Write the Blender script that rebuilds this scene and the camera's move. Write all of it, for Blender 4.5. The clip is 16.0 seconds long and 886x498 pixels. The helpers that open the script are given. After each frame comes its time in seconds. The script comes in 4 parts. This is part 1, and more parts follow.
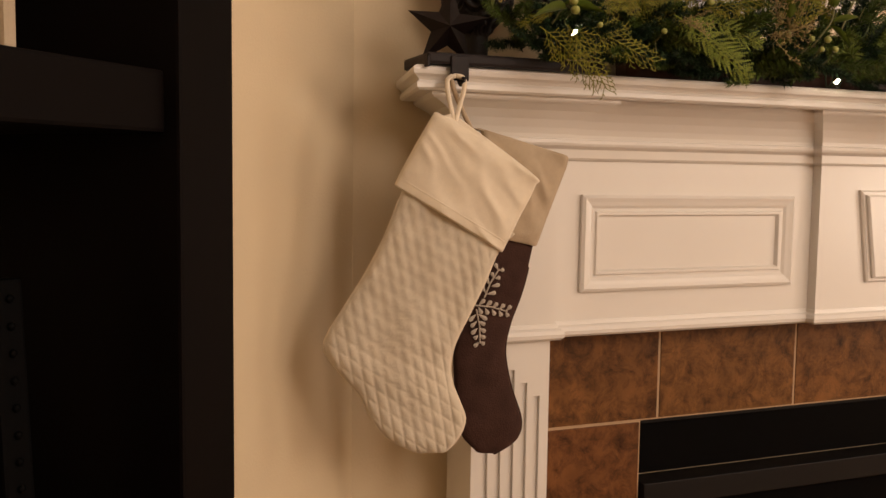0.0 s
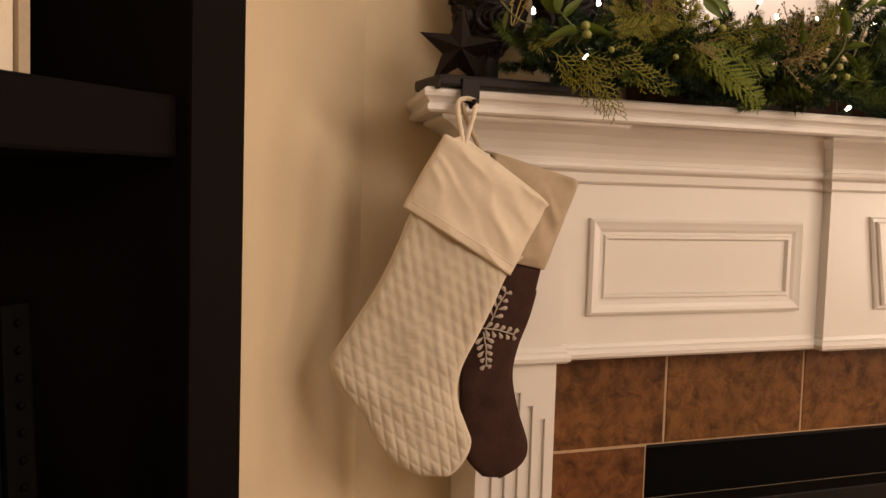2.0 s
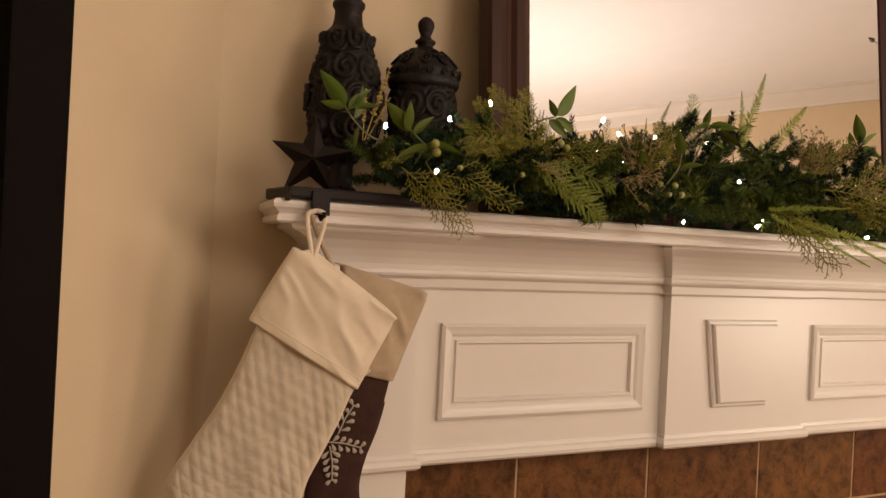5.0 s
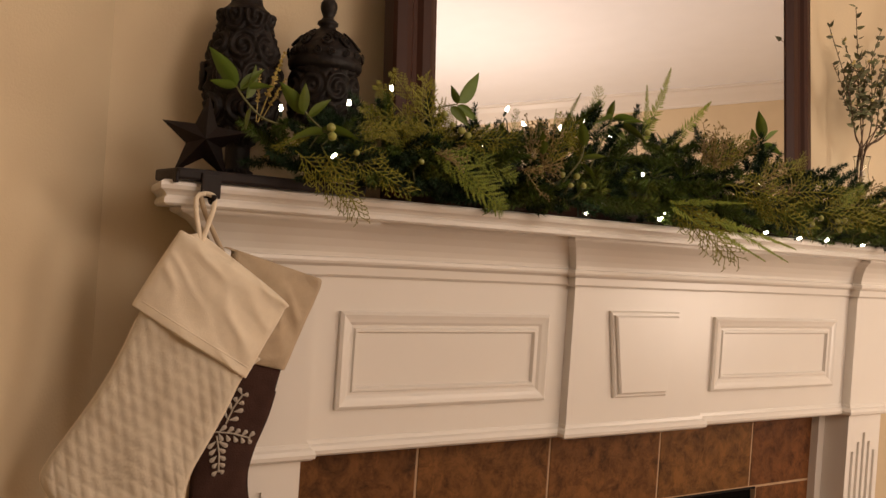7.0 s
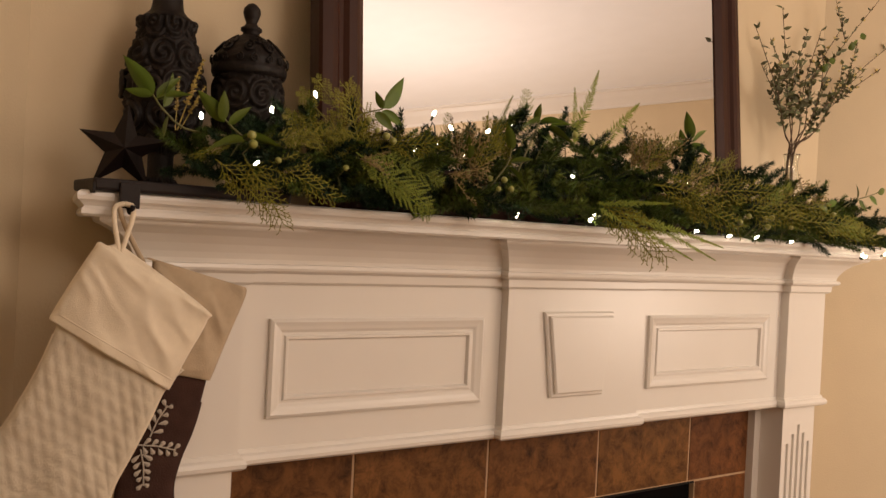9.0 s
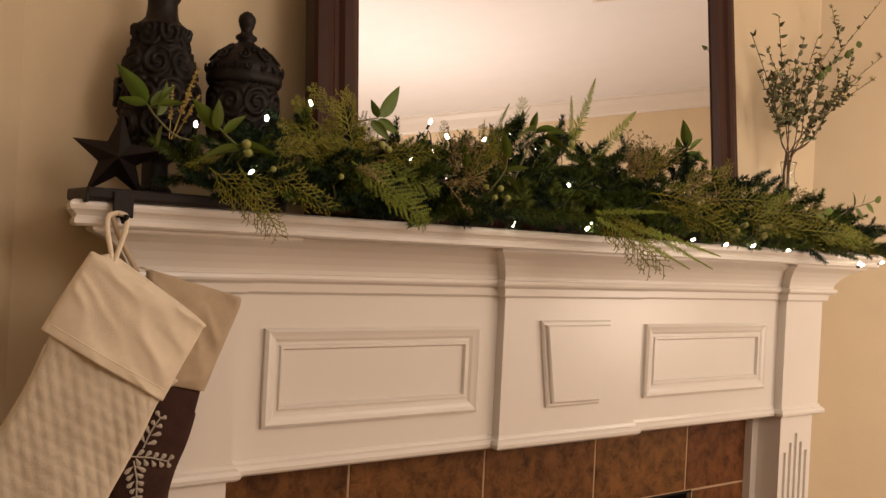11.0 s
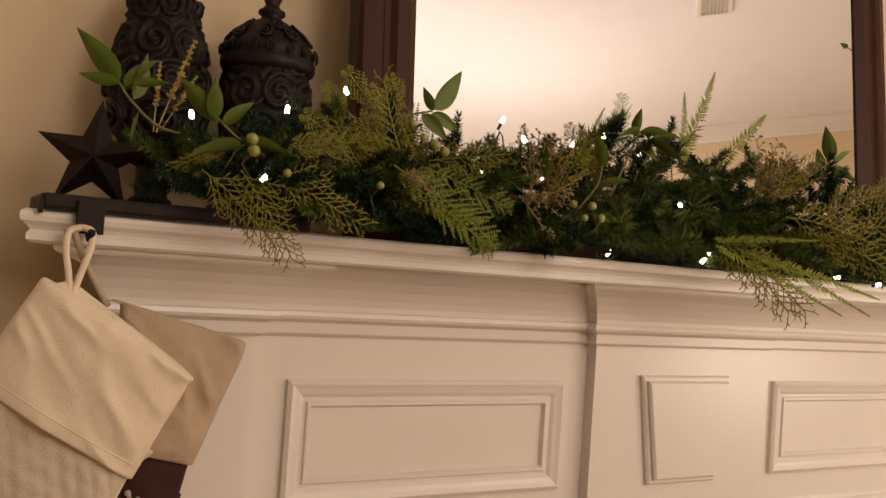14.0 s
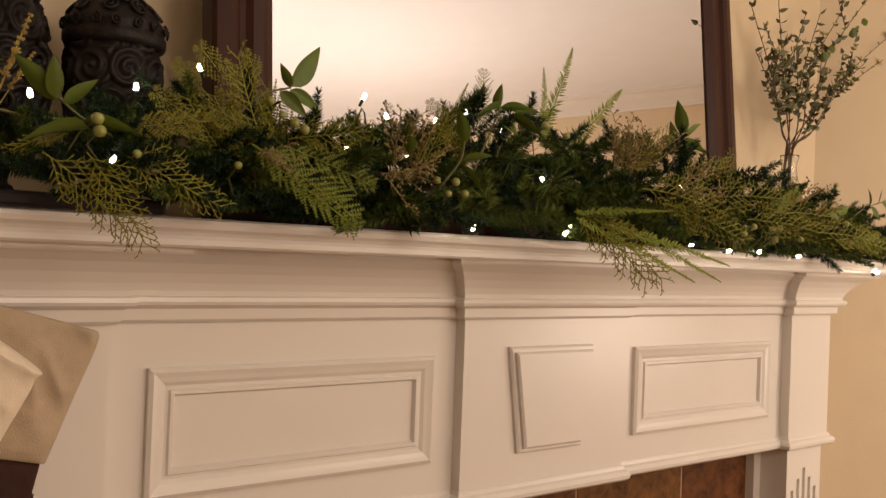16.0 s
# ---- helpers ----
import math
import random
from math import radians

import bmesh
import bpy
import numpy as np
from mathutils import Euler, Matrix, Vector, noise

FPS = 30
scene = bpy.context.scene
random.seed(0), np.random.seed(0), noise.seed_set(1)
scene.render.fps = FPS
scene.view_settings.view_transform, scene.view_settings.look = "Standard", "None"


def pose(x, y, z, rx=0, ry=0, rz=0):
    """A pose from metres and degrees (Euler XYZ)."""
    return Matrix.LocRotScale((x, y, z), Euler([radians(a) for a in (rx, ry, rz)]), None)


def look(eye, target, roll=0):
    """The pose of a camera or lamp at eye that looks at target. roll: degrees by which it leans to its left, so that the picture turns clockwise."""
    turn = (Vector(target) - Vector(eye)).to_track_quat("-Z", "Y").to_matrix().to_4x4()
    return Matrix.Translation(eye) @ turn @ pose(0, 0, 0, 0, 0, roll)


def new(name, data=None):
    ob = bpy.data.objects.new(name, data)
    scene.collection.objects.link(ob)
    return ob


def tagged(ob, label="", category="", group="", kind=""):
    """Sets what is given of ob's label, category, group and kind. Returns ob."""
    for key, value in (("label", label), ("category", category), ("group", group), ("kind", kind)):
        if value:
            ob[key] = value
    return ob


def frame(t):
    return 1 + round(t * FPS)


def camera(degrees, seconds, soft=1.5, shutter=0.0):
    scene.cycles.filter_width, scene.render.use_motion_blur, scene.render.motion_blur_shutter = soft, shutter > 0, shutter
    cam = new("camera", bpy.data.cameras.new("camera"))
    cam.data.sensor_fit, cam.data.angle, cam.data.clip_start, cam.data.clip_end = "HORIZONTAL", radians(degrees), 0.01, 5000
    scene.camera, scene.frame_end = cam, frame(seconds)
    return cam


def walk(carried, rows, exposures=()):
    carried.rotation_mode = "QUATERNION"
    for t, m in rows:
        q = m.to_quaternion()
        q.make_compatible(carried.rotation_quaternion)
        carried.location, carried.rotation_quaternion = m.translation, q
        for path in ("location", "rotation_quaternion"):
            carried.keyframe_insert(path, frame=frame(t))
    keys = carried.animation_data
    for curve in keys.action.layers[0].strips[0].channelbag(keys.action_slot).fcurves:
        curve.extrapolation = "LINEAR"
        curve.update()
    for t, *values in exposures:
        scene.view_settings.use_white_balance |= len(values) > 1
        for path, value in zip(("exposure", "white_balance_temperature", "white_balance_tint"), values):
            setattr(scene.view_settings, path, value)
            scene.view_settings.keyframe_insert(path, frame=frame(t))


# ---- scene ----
cam = camera(52.3, 16.0)
PATH = [
    (0, (-0.722, -1.248, 1.151), (-0.005, 0.611, 0.984), 0.8),
    (0.5, (-0.726, -1.24, 1.15), (-0.011, 0.62, 0.971), 0.9),
    (1, (-0.722, -1.243, 1.154), (-0.017, 0.622, 0.99), 1.4),
    (1.5, (-0.725, -1.236, 1.16), (-0.015, 0.628, 1.015), 1.5),
    (2, (-0.724, -1.243, 1.162), (-0.018, 0.623, 1.025), 1.7),
    (2.5, (-0.725, -1.246, 1.163), (0.002, 0.613, 1.036), 1.9),
    (3, (-0.73, -1.243, 1.174), (0.03, 0.604, 1.062), 2.1),
    (3.5, (-0.732, -1.239, 1.194), (0.047, 0.602, 1.115), 1.8),
    (4, (-0.722, -1.237, 1.219), (0.108, 0.583, 1.179), 2.2),
    (4.5, (-0.707, -1.25, 1.231), (0.193, 0.536, 1.214), 2.8),
    (5, (-0.696, -1.253, 1.241), (0.262, 0.503, 1.238), 2.9),
    (7.5, (-0.632, -1.267, 1.243), (0.482, 0.394, 1.218), 3.7),
    (8, (-0.623, -1.28, 1.25), (0.518, 0.363, 1.225), 3.2),
    (8.5, (-0.616, -1.286, 1.248), (0.546, 0.342, 1.236), 3.1),
    (9, (-0.609, -1.284, 1.252), (0.559, 0.339, 1.239), 2.9),
    (11.5, (-0.604, -1.274, 1.255), (0.572, 0.344, 1.264), 2.8),
    (12, (-0.593, -1.233, 1.252), (0.592, 0.378, 1.26), 2.2),
    (12.5, (-0.535, -1.16, 1.257), (0.582, 0.499, 1.288), 2.8),
    (13, (-0.47, -1.09, 1.253), (0.568, 0.619, 1.306), 3.6),
    (13.5, (-0.433, -1.051, 1.253), (0.552, 0.688, 1.33), 4.7),
    (14, (-0.402, -1.035, 1.258), (0.6, 0.694, 1.321), 4.0),
    (14.5, (-0.39, -1.033, 1.259), (0.714, 0.634, 1.307), 3.8),
    (15, (-0.396, -1.03, 1.264), (0.768, 0.595, 1.316), 3.1),
    (15.5, (-0.388, -1.032, 1.267), (0.812, 0.567, 1.318), 3.0),
    (16, (-0.388, -1.036, 1.261), (0.845, 0.539, 1.286), 2.2),
]
walk(cam, [(t, look(eye, target, roll)) for t, eye, target, roll in PATH],
     exposures=[(0, 0.27), (3.5, 0.25), (5, 0.08), (7.5, -0.02), (16, -0.05)])


# ---- world and light ----
world = bpy.data.worlds.new("world")
scene.world = world
world.use_nodes = True
world.node_tree.nodes["Background"].inputs[0].default_value = (1.0, 0.8, 0.6, 1)
world.node_tree.nodes["Background"].inputs[1].default_value = 0.004


def lamp(name, at, energy, colour, size):
    data = bpy.data.lights.new(name, "POINT")
    data.energy, data.color, data.shadow_soft_size = energy, colour, size
    ob = new(name, data)
    ob.matrix_world = Matrix.Translation(at)
    return ob


WARM = (1.0, 0.805, 0.66)
lamp("table_lamp", (1.90, -1.02, 1.10), 19, WARM, 0.22)
# unseen fill light, added to brighten the mantel and walls from the front
lamp("added_front_fill", (0.55, -2.70, 1.98), 73, WARM, 0.50)
# another unseen fill light, added to lift the ceiling as the mirror shows it
lamp("added_ceiling_fill", (2.20, -2.75, 1.70), 54, WARM, 0.45)


# ---- materials ----
def mat(name, colour, rough=0.5, metal=0.0, vary=0.12, scale=30.0, bump=0.0, bump_scale=200.0, stretch=(1, 1, 1), dark=None, coat=0.0, sheen=0.0, per_object=0.0, island=0.0, spec=0.5, contrast=0.4, rough_vary=0.08):
    """A surface with colour variation at two scales and fine relief."""
    m = bpy.data.materials.new(name)
    m.use_nodes = True
    nt = m.node_tree
    n, ln = nt.nodes, nt.links
    b = n["Principled BSDF"]
    tc = n.new("ShaderNodeTexCoord")
    mp = n.new("ShaderNodeMapping")
    mp.inputs["Scale"].default_value = stretch
    ln.new(tc.outputs["Object"], mp.inputs["Vector"])
    big, fine = n.new("ShaderNodeTexNoise"), n.new("ShaderNodeTexNoise")
    big.inputs["Scale"].default_value, big.inputs["Detail"].default_value = scale * 0.15, 3
    fine.inputs["Scale"].default_value, fine.inputs["Detail"].default_value = scale, 5
    add = n.new("ShaderNodeMath")
    add.operation = "ADD"
    for t, k in ((big, 0), (fine, 1)):
        ln.new(mp.outputs[0], t.inputs["Vector"])
        ln.new(t.outputs["Fac"], add.inputs[k])
    ramp = n.new("ShaderNodeMapRange")
    ramp.inputs["From Min"].default_value, ramp.inputs["From Max"].default_value = 1.0 - contrast * 1.25, 1.0 + contrast * 0.75
    ln.new(add.outputs[0], ramp.inputs["Value"])
    mix = n.new("ShaderNodeMix")
    mix.data_type = "RGBA"
    lo = dark or tuple(c * (1 - vary) for c in colour)
    hi = colour if dark else tuple(min(1, c * (1 + vary * 0.6)) for c in colour)
    mix.inputs["A"].default_value, mix.inputs["B"].default_value = (*lo, 1), (*hi, 1)
    ln.new(ramp.outputs[0], mix.inputs["Factor"])
    out = mix.outputs["Result"]
    if per_object or island:
        hsv = n.new("ShaderNodeHueSaturation")
        src = n.new("ShaderNodeObjectInfo").outputs["Random"] if per_object else n.new("ShaderNodeNewGeometry").outputs["Random Per Island"]
        k = per_object or island
        r = n.new("ShaderNodeMapRange")
        r.inputs["To Min"].default_value, r.inputs["To Max"].default_value = 1 - k, 1 + k
        ln.new(src, r.inputs["Value"])
        ln.new(r.outputs[0], hsv.inputs["Value"])
        r2 = n.new("ShaderNodeMapRange")
        r2.inputs["To Min"].default_value, r2.inputs["To Max"].default_value = 0.5 - k * 0.06, 0.5 + k * 0.06
        ln.new(src, r2.inputs["Value"])
        ln.new(r2.outputs[0], hsv.inputs["Hue"])
        ln.new(out, hsv.inputs["Color"])
        out = hsv.outputs["Color"]
    ln.new(out, b.inputs["Base Color"])
    rr = n.new("ShaderNodeMapRange")
    rr.inputs["To Min"].default_value, rr.inputs["To Max"].default_value = max(0, rough - rough_vary), min(1, rough + rough_vary)
    ln.new(fine.outputs["Fac"], rr.inputs["Value"])
    ln.new(rr.outputs[0], b.inputs["Roughness"])
    b.inputs["Metallic"].default_value = metal
    b.inputs["Coat Weight"].default_value = coat
    b.inputs["Sheen Weight"].default_value = sheen
    b.inputs["Specular IOR Level"].default_value = spec
    if bump:
        bt = n.new("ShaderNodeTexNoise")
        bt.inputs["Scale"].default_value, bt.inputs["Detail"].default_value = bump_scale, 4
        ln.new(mp.outputs[0], bt.inputs["Vector"])
        bn = n.new("ShaderNodeBump")
        bn.inputs["Strength"].default_value, bn.inputs["Distance"].default_value = bump, 0.002
        ln.new(bt.outputs["Fac"], bn.inputs["Height"])
        ln.new(bn.outputs[0], b.inputs["Normal"])
    return m


M_WALL = mat("wall_paint", (0.625, 0.512, 0.345), 0.75, vary=0.07, scale=8, bump=0.25, bump_scale=260)
M_CEIL = mat("ceiling_paint", (0.84, 0.86, 0.90), 0.85, vary=0.03, scale=8, bump=0.2, bump_scale=150)
M_FLOOR = mat("floor_wood", (0.22, 0.12, 0.06), 0.4, vary=0.3, scale=30, stretch=(1, 8, 1))
M_WHITE = mat("white_gloss_paint", (0.70, 0.665, 0.615), 0.30, vary=0.025, scale=14, bump=0.02, bump_scale=40, rough_vary=0.02)
M_TILE = mat("slate_tile", (0.142, 0.059, 0.018), 0.5, spec=0.18, vary=0.45, scale=34, bump=0.5, bump_scale=60, per_object=0.12)
tn = M_TILE.node_tree
vein, veinr, veinm = tn.nodes.new("ShaderNodeTexNoise"), tn.nodes.new("ShaderNodeValToRGB"), tn.nodes.new("ShaderNodeMix")
vein.inputs["Scale"].default_value, vein.inputs["Detail"].default_value, vein.inputs["Roughness"].default_value, vein.inputs["Distortion"].default_value = 24.0, 12, 0.78, 0.4
veinr.color_ramp.elements[0].position, veinr.color_ramp.elements[1].position = 0.34, 0.56
veinr.color_ramp.elements[0].color, veinr.color_ramp.elements[1].color = (0.20, 0.16, 0.14, 1), (1.1, 1.1, 1.1, 1)
veinm.data_type, veinm.blend_type = "RGBA", "MULTIPLY"
veinm.inputs["Factor"].default_value = 0.95
tcoord = [n for n in tn.nodes if n.type == "TEX_COORD"][0]
tbase = tn.nodes["Principled BSDF"].inputs["Base Color"]
tn.links.new(tcoord.outputs["Object"], vein.inputs["Vector"])
tn.links.new(vein.outputs["Fac"], veinr.inputs["Fac"])
tn.links.new(tbase.links[0].from_socket, veinm.inputs["A"])
tn.links.new(veinr.outputs["Color"], veinm.inputs["B"])
tn.links.new(veinm.outputs["Result"], tbase)
M_GROUT = mat("grout", (0.40, 0.27, 0.16), 0.9, vary=0.15, scale=90, bump=0.4)
M_BLACK = mat("black_metal", (0.0022, 0.002, 0.002), 0.65, spec=0.03, vary=0.3, scale=30, bump=0.1)
M_GREYMETAL = mat("louvre_metal", (0.007, 0.006, 0.0058), 0.5, spec=0.15, metal=0.0, vary=0.2)
M_ESPRESSO = mat("espresso_wood", (0.0034, 0.0022, 0.0020), 0.62, spec=0.05, vary=0.45, scale=26, stretch=(1, 1, 0.08), bump=0.15, bump_scale=60)
M_FRAME = mat("dark_walnut_frame", (0.042, 0.016, 0.010), 0.38, vary=0.4, scale=22, stretch=(1, 1, 0.1), bump=0.1, bump_scale=70, spec=0.15)
M_MIRROR = bpy.data.materials.new("mirror_glass")
M_MIRROR.use_nodes = True
mb = M_MIRROR.node_tree.nodes["Principled BSDF"].inputs
mb["Base Color"].default_value, mb["Metallic"].default_value, mb["Roughness"].default_value = (0.93, 0.93, 0.95, 1), 1.0, 0.01


# ---- mesh helpers ----
def put(name, verts, faces, material, parent=None, label="", smooth=False):
    me = bpy.data.meshes.new(name)
    me.from_pydata([tuple(v) for v in verts], [], faces)
    bm = bmesh.new()
    bm.from_mesh(me)
    bmesh.ops.recalc_face_normals(bm, faces=bm.faces)
    bm.to_mesh(me)
    bm.free()
    if smooth:
        for p in me.polygons:
            p.use_smooth = True
    me.materials.append(material)
    ob = new(name, me)
    ob.parent = parent
    if label:
        tagged(ob, label)
    return ob


def part(name, bm, material, parent=None, label="", smooth=False):
    me = bpy.data.meshes.new(name)
    bmesh.ops.recalc_face_normals(bm, faces=bm.faces)
    bm.to_mesh(me)
    bm.free()
    if smooth:
        for p in me.polygons:
            p.use_smooth = True
    me.materials.append(material)
    ob = new(name, me)
    ob.parent = parent
    if label:
        tagged(ob, label)
    return ob


def thing(name, at, label, category, group="", turn=0.0):
    ob = new(name)
    ob.matrix_world = pose(*at, 0, 0, turn)
    ob.empty_display_size = 0.05
    return tagged(ob, label, category, group)


def box(bm, x0, y0, z0, x1, y1, z1, bevel=0.0, m=None):
    r = bmesh.ops.create_cube(bm, size=1)
    vs = r["verts"]
    bmesh.ops.transform(bm, matrix=Matrix.LocRotScale(((x0 + x1) / 2, (y0 + y1) / 2, (z0 + z1) / 2), None, (x1 - x0, y1 - y0, z1 - z0)), verts=vs)
    if bevel:
        es = list({e for v in vs for e in v.link_edges})
        r = bmesh.ops.bevel(bm, geom=es, offset=bevel, segments=2, affect="EDGES", profile=0.6)
        vs = list({v for f in r["faces"] for v in f.verts} | {v for v in vs if v.is_valid})
    if m:
        bmesh.ops.transform(bm, matrix=m, verts=vs)
    return bm


def boxed(name, dims, material, parent=None, label="", bevel=0.0, m=None):
    return part(name, box(bmesh.new(), *dims, bevel=bevel, m=m), material, parent, label)


def sweep(plan, profile, closed=False, caps=True):
    """Verts and faces of a profile of (out, z) carried along a plan of (x, y); out is to the right of the way."""
    n, p = len(plan), [Vector(q) for q in plan]
    ways = [(p[(i + 1) % n] - p[i]).normalized() for i in range(n if closed else n - 1)]
    verts, faces, k = [], [], len(profile)
    for i in range(n):
        a = ways[i - 1] if (i or closed) else ways[0]
        b = ways[i % len(ways)] if (i < n - 1 or closed) else ways[-1]
        na, nb = Vector((a.y, -a.x)), Vector((b.y, -b.x))
        mid = na + nb
        mid = mid / max(mid.dot(na), 1e-6)
        verts += [(p[i].x + mid.x * o, p[i].y + mid.y * o, z) for o, z in profile]
    for i in range(n if closed else n - 1):
        j = (i + 1) % n
        faces += [(i * k + q, i * k + q + 1, j * k + q + 1, j * k + q) for q in range(k - 1)]
    if caps and not closed:
        faces += [tuple(range(k)), tuple((n - 1) * k + q for q in range(k))]
    return verts, faces


def prism(outline, z0, z1):
    n = len(outline)
    verts = [(x, y, z0) for x, y in outline] + [(x, y, z1) for x, y in outline]
    faces = [tuple(range(n)), tuple(range(n, 2 * n))] + [(i, (i + 1) % n, n + (i + 1) % n, n + i) for i in range(n)]
    return verts, faces


def lathe(profile, steps=32, at=(0, 0, 0), rough=None):
    verts, faces, k = [], [], len(profile)
    for i in range(steps):
        a = 2 * math.pi * i / steps
        for r, z in profile:
            q = r + (rough(a, z) if rough and r > 0.02 else 0)
            verts.append((at[0] + q * math.cos(a), at[1] + q * math.sin(a), at[2] + z))
    for i in range(steps):
        j = (i + 1) % steps
        faces += [(i * k + q, j * k + q, j * k + q + 1, i * k + q + 1) for q in range(k - 1)]
    return verts, faces


def tube(points, radius, sides=6, taper=1.0):
    """Verts and faces of a round rod along points."""
    ps = [Vector(p) for p in points]
    verts, faces, n = [], [], len(ps)
    side = None
    for i, p in enumerate(ps):
        w = (ps[min(i + 1, n - 1)] - ps[max(i - 1, 0)]).normalized()
        if side is None:
            side = w.orthogonal().normalized()
        side = (side - w * side.dot(w)).normalized()
        up = w.cross(side)
        r = radius * (1 + (taper - 1) * i / max(n - 1, 1))
        verts += [p + (side * math.cos(2 * math.pi * s / sides) + up * math.sin(2 * math.pi * s / sides)) * r for s in range(sides)]
    for i in range(n - 1):
        faces += [(i * sides + s, i * sides + (s + 1) % sides, (i + 1) * sides + (s + 1) % sides, (i + 1) * sides + s) for s in range(sides)]
    faces += [tuple(range(sides)), tuple((n - 1) * sides + s for s in range(sides))]
    return verts, faces


def merge(*pieces):
    verts, faces = [], []
    for v, f in pieces:
        o = len(verts)
        verts += list(v)
        faces += [tuple(i + o for i in q) for q in f]
    return verts, faces


# ---- the room: a rectangle whose far corner is cut off by the fireplace wall ----
WALL_Y, HIGH, TH = 0.125, 2.85, 0.12
CL, CR = Vector((-0.345, WALL_Y)), Vector((1.645, WALL_Y))
U, V = Vector((1, -1)).normalized(), Vector((-1, -1)).normalized()
# step in the right wall, added so its mirror image fits the camera's view
RET_A = CR + U * 1.3
RET_B = RET_A - V * 0.45
FAR_R, FAR_L = CR + U * 3.68 - V * 0.45, CL + V * 3.4
BACK = FAR_L + U * (3.68 + (CR.x - CL.x) / math.sqrt(2))
CORNERS = [FAR_L, CL, CR, RET_A, RET_B, FAR_R, BACK]
for i, nm in enumerate(("wall_left", "wall_fireplace", "wall_right", "wall_added_return", "wall_added_alcove", "wall_far", "wall_back")):
    a, b = CORNERS[i], CORNERS[(i + 1) % len(CORNERS)]
    w = (b - a).normalized()
    o = Vector((-w.y, w.x)) * TH
    v, f = prism([tuple(a), tuple(b), tuple(b + o), tuple(a + o)], 0, HIGH)
    tagged(put(nm, v, f, M_WALL), "warm beige painted plaster wall", "wall", kind="structure")
far = [tuple(c + (c - Vector((0.77, -1.4))).normalized() * 0.1) for c in CORNERS]
v, f = prism(far, -0.1, 0)
tagged(put("floor", v, f, M_FLOOR), "dark brown wooden floor boards", "floor", kind="structure")
v, f = prism(far, HIGH, HIGH + 0.1)
tagged(put("ceiling", v, f, M_CEIL), "plain white painted ceiling", "ceiling", kind="structure")
CROWN = [(0, HIGH - 0.11), (0.012, HIGH - 0.11), (0.016, HIGH - 0.095), (0.03, HIGH - 0.08), (0.06, HIGH - 0.05), (0.08, HIGH - 0.022), (0.095, HIGH - 0.016), (0.095, HIGH)]
v, f = sweep([tuple(c) for c in CORNERS], CROWN, closed=True)
tagged(put("cornice", v, f, M_WHITE), "white painted crown moulding under the ceiling", "moulding", kind="structure")

vent = thing("ceiling_vent", (2.52, -1.56, HIGH), "beige slatted metal air vent in the ceiling", "ceiling vent", turn=-45)
M_VENT = mat("vent_metal", (0.78, 0.75, 0.70), 0.5, vary=0.08)
for dims in ((-0.15, -0.075, -0.012, 0.15, -0.060, 0.0), (-0.15, 0.060, -0.012, 0.15, 0.075, 0.0), (-0.15, -0.060, -0.012, -0.135, 0.060, 0.0), (0.135, -0.060, -0.012, 0.15, 0.060, 0.0)):
    boxed("vent_frame", dims, M_VENT, vent)
for k in range(7):
    boxed("slat", (-0.135, -0.009, -0.001, 0.135, 0.009, 0.001), M_VENT, vent, m=pose(0, -0.050 + k * 0.0165, -0.008, 35, 0, 0))

# ---- the mantel ----
MID = 0.650
mantel = thing("fireplace_mantel", (MID, WALL_Y, 0), "white gloss painted wooden fireplace mantel with fluted pilasters", "fireplace mantel")
mantel.matrix_world = Matrix.Identity(4)


def mirrored(points):
    """A plan for the half x < MID, carried on to the other half."""
    return list(points) + [(2 * MID - x, y) for x, y in reversed(points)]


FIELD, BLOCK, CENTRE, CANT = 0.018, -0.004, -0.002, 0.027
body = mirrored([(-0.205 + CANT, WALL_Y), (-0.205, BLOCK), (-0.052, BLOCK), (-0.052, FIELD), (0.469, FIELD), (0.469, CENTRE)])
v, f = prism(body, 0.905, 1.27)
put("frieze", v, f, M_WHITE, mantel)
crown = [(-0.01, 1.174), (0.004, 1.174), (0.009, 1.178), (0.010, 1.191), (0.015, 1.194), (0.021, 1.196), (0.023, 1.200), (0.022, 1.205), (0.016, 1.207), (0.017, 1.213), (0.021, 1.222),
         (0.029, 1.234), (0.041, 1.246), (0.056, 1.254), (0.064, 1.257), (0.067, 1.260), (0.067, 1.268), (-0.01, 1.268)]
v, f = sweep(body, crown)
put("crown_moulding", v, f, M_WHITE, mantel)
bead = [(-0.01, 0.893), (0.006, 0.893), (0.011, 0.897), (0.012, 0.903), (0.009, 0.909), (0.004, 0.912), (0.003, 0.918), (-0.01, 0.918)]
v, f = sweep(body, bead)
put("bottom_bead", v, f, M_WHITE, mantel)
slab_plan = mirrored([(-0.322 + 0.046, WALL_Y), (-0.322, -0.093)])
lip = [(-0.03, 1.264), (-0.010, 1.264), (-0.006, 1.267), (-0.006, 1.273), (-0.009, 1.277), (-0.006, 1.281), (-0.001, 1.285), (0.0, 1.290), (-0.001, 1.2945), (-0.005, 1.297), (-0.03, 1.297)]
v, f = sweep(slab_plan, lip)
inner = prism(mirrored([(-0.322 + 0.046 + 0.02, WALL_Y), (-0.298, -0.07)]), 1.2685, 1.2965)
v, f = merge((v, f), inner)
put("mantel_shelf", v, f, M_WHITE, mantel, "moulded mantel shelf")

